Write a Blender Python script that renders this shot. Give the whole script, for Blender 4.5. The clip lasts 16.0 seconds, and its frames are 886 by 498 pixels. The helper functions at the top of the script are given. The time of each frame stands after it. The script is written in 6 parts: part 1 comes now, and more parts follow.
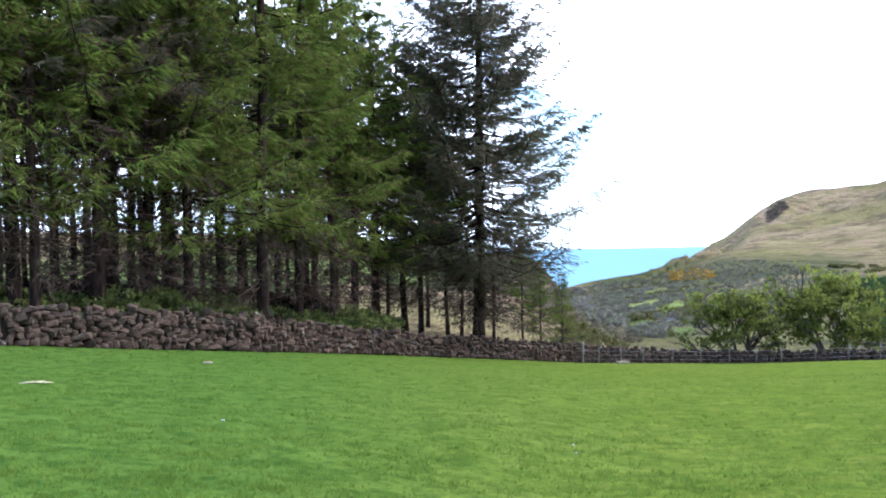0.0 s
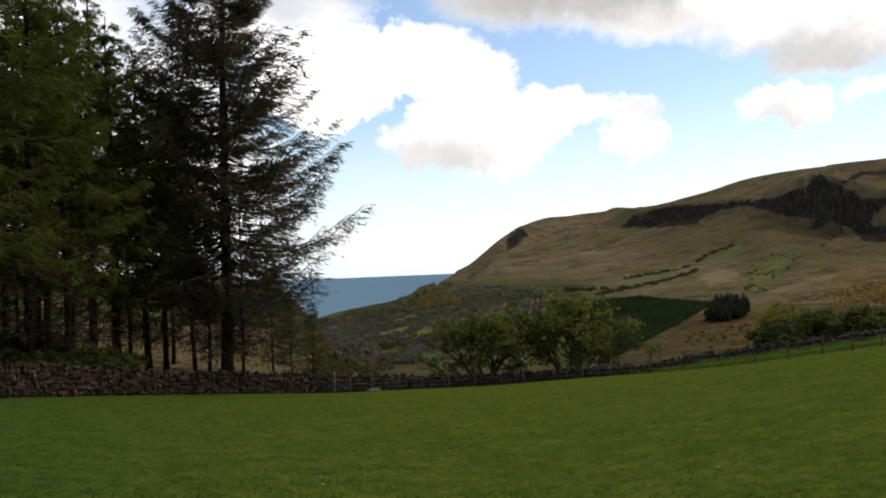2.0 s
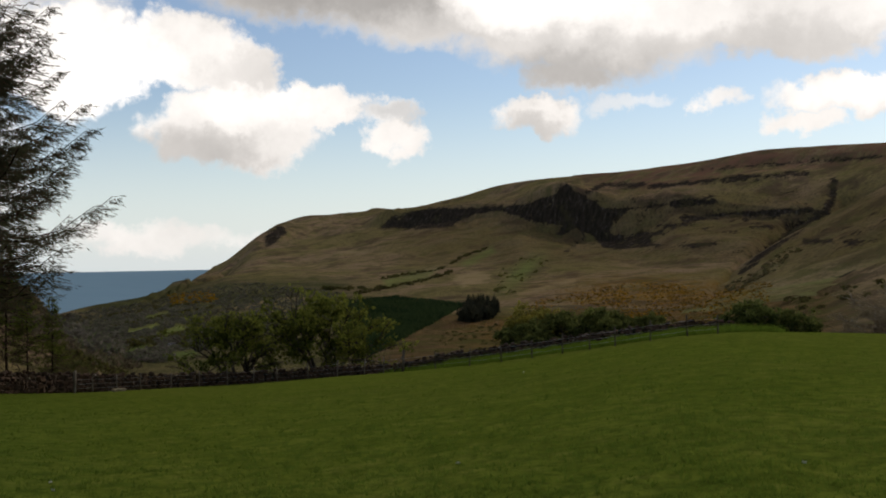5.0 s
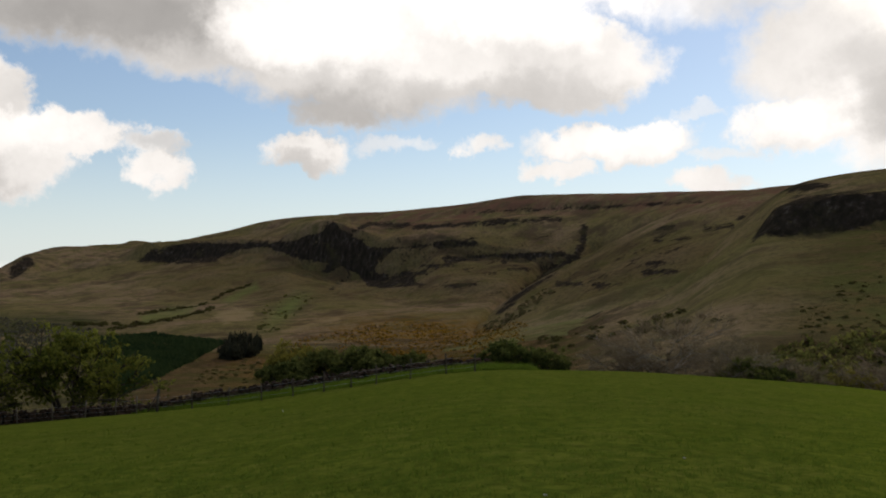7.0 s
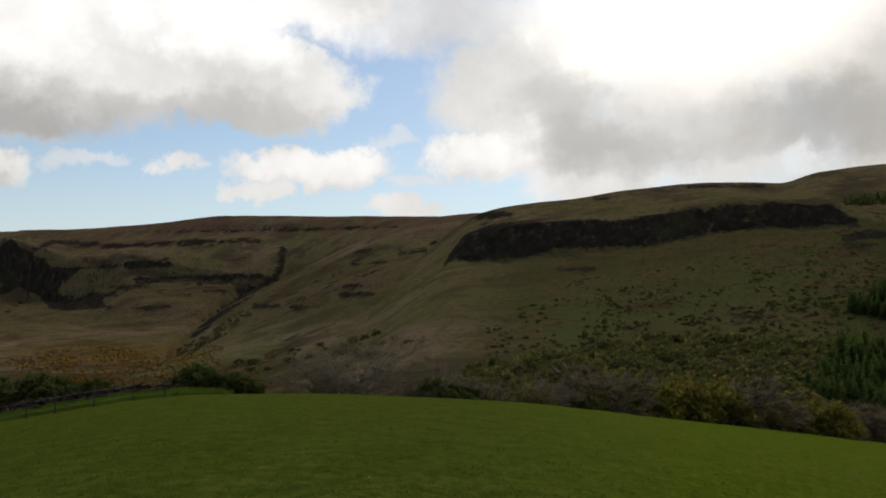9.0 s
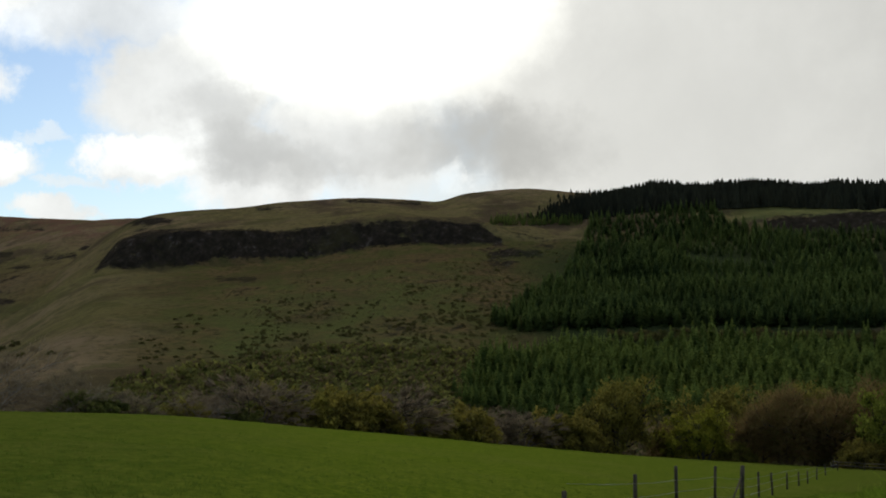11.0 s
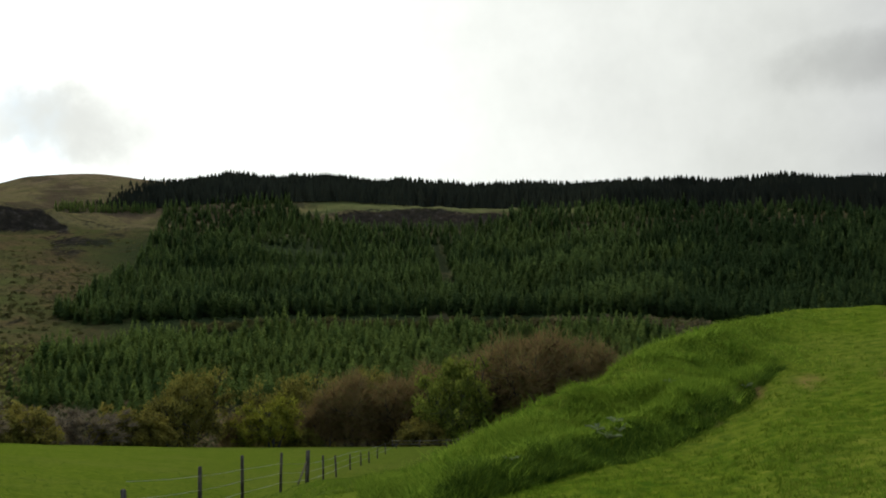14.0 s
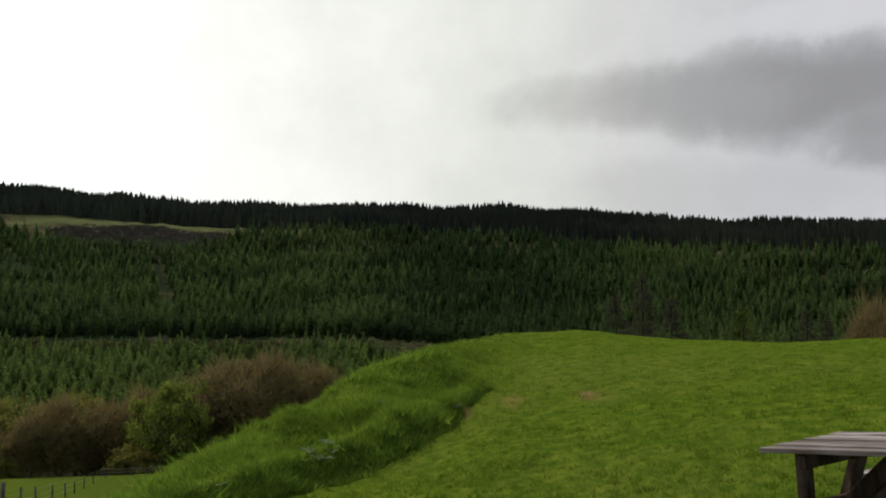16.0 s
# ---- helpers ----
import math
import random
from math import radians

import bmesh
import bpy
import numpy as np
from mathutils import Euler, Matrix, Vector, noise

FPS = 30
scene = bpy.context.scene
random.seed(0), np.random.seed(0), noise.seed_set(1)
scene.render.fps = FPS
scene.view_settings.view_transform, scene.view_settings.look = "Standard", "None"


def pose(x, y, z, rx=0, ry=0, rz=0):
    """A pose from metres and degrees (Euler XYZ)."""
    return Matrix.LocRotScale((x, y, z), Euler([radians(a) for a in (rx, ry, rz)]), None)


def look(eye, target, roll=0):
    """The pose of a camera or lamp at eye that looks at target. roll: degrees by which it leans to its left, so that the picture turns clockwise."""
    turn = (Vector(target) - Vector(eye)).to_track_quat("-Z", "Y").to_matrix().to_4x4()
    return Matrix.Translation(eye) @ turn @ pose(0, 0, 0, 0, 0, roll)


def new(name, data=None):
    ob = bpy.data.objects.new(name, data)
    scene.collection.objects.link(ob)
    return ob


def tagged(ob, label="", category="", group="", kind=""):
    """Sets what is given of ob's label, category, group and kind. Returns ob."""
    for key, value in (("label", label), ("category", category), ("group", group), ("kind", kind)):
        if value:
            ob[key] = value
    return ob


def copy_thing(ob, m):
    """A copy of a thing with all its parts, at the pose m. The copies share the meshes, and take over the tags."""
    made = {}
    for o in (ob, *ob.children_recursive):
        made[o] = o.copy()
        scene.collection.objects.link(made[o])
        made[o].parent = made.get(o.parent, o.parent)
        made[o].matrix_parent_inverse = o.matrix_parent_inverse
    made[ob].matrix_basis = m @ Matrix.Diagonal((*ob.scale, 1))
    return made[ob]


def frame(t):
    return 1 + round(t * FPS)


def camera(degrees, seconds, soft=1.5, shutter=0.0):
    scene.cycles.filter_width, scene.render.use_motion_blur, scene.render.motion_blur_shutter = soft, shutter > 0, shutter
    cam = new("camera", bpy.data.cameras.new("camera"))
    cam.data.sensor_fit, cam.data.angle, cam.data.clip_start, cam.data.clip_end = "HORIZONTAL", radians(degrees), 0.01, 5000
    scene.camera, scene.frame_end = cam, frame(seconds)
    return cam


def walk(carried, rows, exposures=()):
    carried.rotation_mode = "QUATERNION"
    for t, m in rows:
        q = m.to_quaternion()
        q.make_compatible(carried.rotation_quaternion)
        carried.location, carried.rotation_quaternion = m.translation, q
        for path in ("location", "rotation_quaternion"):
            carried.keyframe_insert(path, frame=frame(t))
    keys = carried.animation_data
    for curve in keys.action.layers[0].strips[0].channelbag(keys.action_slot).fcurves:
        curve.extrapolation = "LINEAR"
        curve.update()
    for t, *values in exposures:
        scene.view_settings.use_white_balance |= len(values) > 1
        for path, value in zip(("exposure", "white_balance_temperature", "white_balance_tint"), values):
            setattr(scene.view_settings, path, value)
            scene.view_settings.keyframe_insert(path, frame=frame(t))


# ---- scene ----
# The camera is held at arm's length by somebody who turns on the spot.
cam = camera(47.17, 16.0, soft=1.9)
EYE, ARM = 1.6, 0.42
# seconds, yaw to the left, pitch, roll
TURNS = [
    (0.0, -0.02, -0.44, -1.05),
    (0.5, -4.75, 0.78, -0.81),
    (1.0, -7.50, 0.57, -1.09),
    (1.5, -11.18, 1.01, -1.88),
    (2.0, -14.08, 0.86, -2.25),
    (2.5, -14.24, 1.08, -0.77),
    (3.0, -15.42, 1.40, 0.90),
    (3.5, -18.04, 1.28, 0.26),
    (4.0, -21.10, 0.45, -0.58),
    (6.5, -37.72, 2.30, -0.08),
    (7.0, -40.80, 2.47, 0.13),
    (7.5, -43.94, 2.69, 0.29),
    (8.0, -48.60, 3.35, 0.30),
    (10.5, -71.29, 3.95, 0.15),
    (11.0, -76.71, 4.43, 0.37),
    (11.5, -82.28, 4.32, 0.40),
    (12.0, -85.09, 4.70, -0.00),
    (12.5, -88.16, 3.93, -0.83),
    (13.0, -91.68, 4.38, -0.46),
    (13.5, -96.73, 4.36, -0.49),
    (14.0, -100.40, 3.88, -0.52),
    (14.5, -104.20, 4.37, -0.48),
    (15.0, -108.86, 4.86, -0.32),
    (15.5, -112.76, 4.73, -0.29),
    (16.0, -115.79, 5.04, -0.19),
]


def held(yaw, pitch, roll):
    a = radians(yaw)
    return pose(-ARM * math.sin(a), ARM * math.cos(a), EYE, 90 + pitch, 0, yaw) @ pose(0, 0, 0, 0, 0, roll)


# seconds, stops, kelvin, tint
EXPOSURES = [
    (0.0, 2.75, 5250, 13), (0.5, 2.3, 5450, 14), (1.0, 1.85, 5800, 15), (1.5, 1.15, 6300, 14), (2.0, 0.54, 6800, 12), (2.5, 0.08, 7100, 12), (4.0, 0.05, 7100, 12),
    (7.0, 0.0, 7100, 12), (8.0, -0.15, 7000, 11), (10.5, -0.2, 6700, 7), (11.0, 0.0, 6650, 6), (11.5, 0.18, 6600, 6), (12.5, 0.47, 6450, 3), (16.0, 0.72, 6600, 4),
]
walk(cam, [(t, held(*turn)) for t, *turn in TURNS], EXPOSURES)

# ---------------------------------------------------------------- sky and sun
SUN_AZ, SUN_EL = 80.0, 40.0


class Nodes:
    """Short ways of wiring a node tree."""

    def __init__(self, tree):
        self.tree = tree
        tree.nodes.clear()

    def node(self, kind):
        return self.tree.nodes.new(kind)

    def put(self, socket, value):
        if isinstance(value, bpy.types.NodeSocket):
            self.tree.links.new(value, socket)
        elif value is not None:
            socket.default_value = value

    def math(self, op, a, b=None, c=None, clamp=False):
        n = self.node("ShaderNodeMath")
        n.operation, n.use_clamp = op, clamp
        for s, v in zip(n.inputs, (a, b, c)):
            self.put(s, v)
        return n.outputs[0]

    def mix(self, fac, a, b, blend="MIX"):
        n = self.node("ShaderNodeMix")
        n.data_type, n.blend_type = "RGBA", blend
        self.put(n.inputs[0], fac)
        self.put(n.inputs[6], a)
        self.put(n.inputs[7], b)
        return n.outputs[2]

    def fade(self, v, lo, hi, a=0.0, b=1.0, smooth=True):
        n = self.node("ShaderNodeMapRange")
        n.interpolation_type = "SMOOTHSTEP" if smooth else "LINEAR"
        for s, x in zip(n.inputs, (v, lo, hi, a, b)):
            self.put(s, x)
        return n.outputs[0]

    def noise(self, vector, scale, detail=4.0, rough=0.55, distort=0.0):
        n = self.node("ShaderNodeTexNoise")
        self.put(n.inputs["Vector"], vector)
        n.inputs["Scale"].default_value, n.inputs["Detail"].default_value = scale, detail
        n.inputs["Roughness"].default_value, n.inputs["Distortion"].default_value = rough, distort
        return n.outputs["Fac"], n.outputs["Color"]

    def grey(self, v):
        n = self.node("ShaderNodeCombineColor")
        for s in n.inputs:
            self.put(s, v)
        return n.outputs[0]


def rgb(r, g, b):
    return (r, g, b, 1.0)


# Clouds as they hang over the glen: bearing, height, half width, half height (degrees), softness, cover.
PUFFS = [
    (-22.0, 15.0, 24.0, 17.0, 0.3, 1.0), (-1.0, 6.0, 7.0, 9.5, 0.35, 1.0), (3.0, 13.5, 4.5, 3.0, 0.4, 1.0), (12.0, 1.1, 6.4, 1.0, 0.6, 0.9), (6.8, 14.5, 5.0, 1.3, 0.5, 0.8),
    (8.0, 10.9, 3.9, 3.4, 0.2, 1.0), (13.4, 11.4, 4.6, 2.5, 0.22, 1.0), (16.7, 10.4, 3.0, 2.0, 0.25, 1.0), (16.4, 7.5, 5.5, 2.6, 0.2, 1.0),
    (20.8, 8.4, 3.0, 1.5, 0.25, 1.0), (25.0, 6.6, 2.3, 1.4, 0.3, 1.0), (24.4, 7.9, 1.9, 1.0, 0.35, 0.9), (21.7, 15.3, 9.0, 2.9, 0.3, 1.0),
    (33.3, 8.0, 3.1, 1.15, 0.3, 1.0), (38.1, 8.6, 2.3, 0.7, 0.6, 0.6), (26.5, 14.4, 8.0, 2.9, 0.3, 1.0), (37.0, 13.9, 10.8, 4.3, 0.22, 1.0),
]
HEAPS = [
    (47.0, 13.0, 7.2, 2.9, 0.22, 1.0), (35.3, 10.2, 3.6, 1.4, 0.4, 1.0), (39.5, 18.4, 22.0, 4.6, 0.25, 1.0), (50.0, 8.4, 5.6, 1.3, 0.28, 1.0),
    (47.6, 6.9, 2.0, 0.9, 0.35, 1.0), (48.7, 9.2, 1.8, 0.9, 0.35, 1.0), (42.8, 8.1, 1.6, 0.85, 0.4, 0.9), (55.4, 6.1, 3.4, 0.9, 0.35, 1.0),
    (56.4, 7.6, 2.8, 0.5, 0.6, 0.6), (54.5, 9.6, 3.0, 0.5, 0.6, 0.5), (63.0, 12.9, 7.2, 4.6, 0.3, 1.0), (60.9, 8.8, 4.2, 2.0, 0.25, 1.0), (66.0, 8.8, 6.0, 3.6, 0.3, 1.0),
    (58.0, 16.5, 9.0, 2.6, 0.5, 0.85), (72.0, 11.0, 7.0, 6.0, 0.4, 1.0),
]
# Where the cloud is thick or sunlit: bearing, height, half width, half height, brightness, strength.
TONES = [
    (-20.0, 14.0, 22.0, 14.0, 0.78, 0.7), (8.0, 15.2, 8.0, 1.6, 0.60, 0.8), (10.5, 13.2, 3.0, 1.0, 0.75, 0.5), (8.4, 10.4, 4.6, 3.6, 1.20, 1.0), (13.7, 6.2, 3.6, 1.3, 0.55, 0.9),
    (17.6, 10.6, 3.8, 1.2, 0.66, 0.8), (17.5, 8.4, 4.4, 1.2, 1.10, 0.9), (25.0, 8.0, 2.4, 0.7, 0.55, 0.7), (25.4, 6.3, 2.0, 0.9, 0.92, 0.6),
    (23.4, 14.9, 11.0, 2.6, 0.36, 1.0), (29.0, 12.6, 7.0, 1.8, 0.62, 0.8), (39.6, 11.0, 11.0, 1.6, 0.60, 0.95), (34.4, 10.2, 4.6, 1.5, 0.46, 0.9),
    (33.6, 14.6, 6.0, 1.8, 1.20, 0.9), (43.1, 14.5, 5.4, 1.5, 0.85, 0.7), (46.6, 16.2, 8.0, 2.4, 1.3, 1.0), (36.0, 16.9, 8.0, 1.4, 1.2, 0.8), (33.3, 7.4, 3.0, 0.8, 0.60, 0.9),
    (47.6, 11.7, 4.6, 1.3, 0.70, 0.8), (52.0, 13.0, 2.6, 2.4, 0.98, 0.7), (50.0, 8.8, 5.0, 1.0, 1.10, 0.8), (59.0, 13.6, 5.0, 3.4, 0.78, 0.8), (65.3, 11.7, 4.0, 2.0, 0.58, 0.7),
    (65.8, 8.8, 4.0, 2.0, 0.62, 0.6), (60.4, 8.9, 3.4, 1.3, 1.10, 0.9), (66.5, 9.1, 5.4, 1.8, 0.55, 0.7), (67.0, 14.8, 3.0, 1.9, 1.15, 0.8), (63.0, 6.6, 4.0, 0.7, 0.95, 0.8),
]


def make_world():
    world = bpy.data.worlds.new("sky")
    world.use_nodes = True
    scene.world = world
    k = Nodes(world.node_tree)
    sky = k.node("ShaderNodeTexSky")
    sky.sky_type, sky.sun_disc = "NISHITA", False
    sky.sun_elevation, sky.sun_rotation = radians(SUN_EL), radians(SUN_AZ)
    sky.altitude, sky.air_density, sky.dust_density, sky.ozone_density = 150, 1.0, 0.6, 1.2
    base = k.mix(1.0, sky.outputs[0], rgb(0.100, 0.106, 0.114), "MULTIPLY")
    way = k.node("ShaderNodeTexCoord").outputs["Generated"]
    xyz = k.node("ShaderNodeSeparateXYZ")
    k.put(xyz.inputs[0], way)
    az0 = k.math("MULTIPLY", k.math("ARCTAN2", xyz.outputs[0], xyz.outputs[1]), 180 / math.pi)
    el0 = k.math("MULTIPLY", k.math("ARCSINE", xyz.outputs[2]), 180 / math.pi)
    # billows push the cloud edges about
    _, wob = k.noise(way, 9.0, 6.0, 0.62)
    _, fine = k.noise(way, 30.0, 7.0, 0.62)
    w, fi = k.node("ShaderNodeSeparateColor"), k.node("ShaderNodeSeparateColor")
    k.put(w.inputs[0], wob)
    k.put(fi.inputs[0], fine)

    def pushed(v, a, b, far, near):
        far = k.math("MULTIPLY_ADD", k.math("SUBTRACT", a, 0.5), far, v)
        return k.math("MULTIPLY_ADD", k.math("SUBTRACT", b, 0.5), near, far)

    az = pushed(az0, w.outputs[0], fi.outputs[0], 8.0, 3.2)
    el = pushed(el0, w.outputs[1], fi.outputs[1], 4.0, 2.4)
    soft_n, _ = k.noise(way, 5.0, 5.0, 0.6)
    grain, _ = k.noise(way, 11.0, 6.0, 0.62)
    broad, _ = k.noise(way, 4.2, 3.0, 0.5)
    az_s = pushed(az0, w.outputs[0], fi.outputs[0], 9.0, 0.5)
    el_s = pushed(el0, w.outputs[1], fi.outputs[1], 3.0, 0.3)
    az_m = pushed(az0, w.outputs[0], fi.outputs[0], 12.0, 3.0)
    el_m = pushed(el0, w.outputs[1], fi.outputs[1], 5.0, 2.0)
    # high broken cloud overhead and behind, added out of view and grey to dim the ground
    over = k.math("MULTIPLY", k.fade(soft_n, 0.36, 0.62), k.fade(el0, 14.0, 24.0))
    colour = k.mix(k.math("MULTIPLY", over, 0.92), base, k.grey(k.fade(grain, 0.3, 0.7, 0.26, 0.5)))
    # thin veil near the sea horizon
    colour = k.mix(k.fade(el0, 10.0, -1.0, 0.0, 0.75), colour, rgb(0.70, 0.82, 0.92))
    def oval(x, y, a, e, rx, ry):
        dx = k.math("DIVIDE", k.math("SUBTRACT", x, a), rx)
        dy = k.math("DIVIDE", k.math("SUBTRACT", y, e), ry)
        return k.math("ADD", k.math("MULTIPLY", dx, dx), k.math("MULTIPLY", dy, dy))

    cover, shade = 0.0, 0.90
    for a, e, rx, ry, soft, full in PUFFS + HEAPS:
        cover = k.math("MAXIMUM", cover, k.fade(oval(az, el, a, e, rx, ry), 1.0, max(0.05, 1.0 - soft * 2.2), 0.0, full))
    for a, e, rx, ry, light, much in TONES:
        m = k.fade(oval(az_m, el_m, a, e, rx, ry), 1.5, -0.1, 0.0, much)
        shade = k.math("MULTIPLY_ADD", m, k.math("SUBTRACT", light, shade), shade)
    shade = k.math("MULTIPLY", shade, k.fade(k.math("MULTIPLY_ADD", grain, 0.6, k.math("MULTIPLY", broad, 0.4)), 0.3, 0.7, 0.86, 1.14))
    colour = k.mix(cover, colour, k.mix(1.0, k.grey(shade), rgb(0.985, 0.995, 1.015), "MULTIPLY"))
    # rain cloud closing the head of the glen, with the sun burning through its near edge
    shut = k.fade(k.math("MULTIPLY_ADD", k.math("SUBTRACT", soft_n, 0.5), 26.0, az0), 62.0, 80.0)
    shut = k.math("MULTIPLY", shut, k.fade(az0, 175.0, 158.0))
    pall = k.fade(k.math("MULTIPLY_ADD", k.math("SUBTRACT", soft_n, 0.5), 14.0, az0), 80.0, 138.0, 0.80, 0.36)
    pall = k.math("MULTIPLY", pall, k.fade(grain, 0.25, 0.75, 0.95, 1.05))
    for a, e, rx, ry, light, much in (
        (65.3, 11.7, 4.0, 2.0, 0.60, 0.6), (68.5, 9.3, 7.0, 1.7, 0.52, 0.7), (77.5, 10.2, 9.0, 2.6, 0.47, 0.85), (71.0, 7.6, 8.5, 1.0, 0.86, 0.8), (76.9, 7.8, 1.6, 1.0, 1.0, 0.7),
        (90.0, 11.5, 9.0, 6.5, 0.66, 0.5), (136.0, 12.9, 11.5, 2.9, 0.165, 0.9), (127.5, 12.9, 9.0, 2.0, 0.25, 0.6), (141.0, 10.0, 5.0, 1.6, 0.16, 0.7), (132.0, 8.0, 10.0, 1.8, 0.32, 0.5), (138.0, 16.6, 8.0, 1.2, 0.42, 0.7),
    ):
        m = k.fade(oval(az_s if a > 100 else az_m, el_s if a > 100 else el_m, a, e, rx, ry), 1.3, 0.0, 0.0, much)
        pall = k.math("MULTIPLY_ADD", m, k.math("SUBTRACT", light, pall), pall)
    dim = k.fade(az0, 118.0, 136.0)
    colour = k.mix(shut, colour, k.mix(1.0, k.grey(pall), k.mix(dim, rgb(1.0, 0.99, 0.975), rgb(0.99, 0.972, 1.06)), "MULTIPLY"))
    gx = k.math("DIVIDE", k.math("SUBTRACT", az_s, 72.5), 10.5)
    gy = k.math("DIVIDE", k.math("SUBTRACT", el_s, 18.0), 5.6)
    glare = k.fade(k.math("ADD", k.math("MULTIPLY", gx, gx), k.math("MULTIPLY", gy, gy)), 1.6, 0.0)
    colour = k.mix(k.math("MULTIPLY", glare, 0.9), colour, rgb(1.5, 1.48, 1.42))
    bg = k.node("ShaderNodeBackground")
    k.put(bg.inputs[0], colour)
    bg.inputs[1].default_value = 1.0
    k.tree.links.new(bg.outputs[0], k.node("ShaderNodeOutputWorld").inputs[0])


make_world()
sun_data = bpy.data.lights.new("sun", "SUN")
sun_data.energy, sun_data.angle, sun_data.color = 0.8, radians(4.0), (1.0, 0.95, 0.86)
sun = new("sun", sun_data)
a_, e_ = radians(SUN_AZ), radians(SUN_EL)
sun.matrix_world = look((0, 0, 0), (-math.sin(a_) * math.cos(e_), -math.cos(a_) * math.cos(e_), -math.sin(e_)))

# ---------------------------------------------------------------- materials


def material(name, paint, thin=0.0, gloss=0.0):
    """A node material; paint(k) gives the colour, the roughness and, or None, the height for the bump and its depth in metres. thin: the share of light that passes through leaves."""
    m = bpy.data.materials.new(name)
    m.use_nodes = True
    k = Nodes(m.node_tree)
    colour, rough, height, depth = paint(k)
    b = k.node("ShaderNodeBsdfPrincipled")
    k.put(b.inputs["Base Color"], colour)
    k.put(b.inputs["Roughness"], rough)
    b.inputs["Specular IOR Level"].default_value = gloss
    if height is not None:
        bump = k.node("ShaderNodeBump")
        bump.inputs["Distance"].default_value = depth
        k.put(bump.inputs["Height"], height)
        k.tree.links.new(bump.outputs[0], b.inputs["Normal"])
    out = b.outputs[0]
    if thin:
        glow = k.node("ShaderNodeBsdfTranslucent")
        k.put(glow.inputs[0], colour)
        blend = k.node("ShaderNodeMixShader")
        blend.inputs[0].default_value = thin
        k.tree.links.new(out, blend.inputs[1])
        k.tree.links.new(glow.outputs[0], blend.inputs[2])
        out = blend.outputs[0]
    k.tree.links.new(out, k.node("ShaderNodeOutputMaterial").inputs[0])
    return m


def spot(k):
    return k.node("ShaderNodeTexCoord").outputs["Object"]


def own_random(k):
    return k.node("ShaderNodeObjectInfo").outputs["Random"]


def island_random(k):
    return k.node("ShaderNodeNewGeometry").outputs["Random Per Island"]


def mask(k, name):
    n = k.node("ShaderNodeAttribute")
    n.attribute_name = name
    return n.outputs["Fac"]


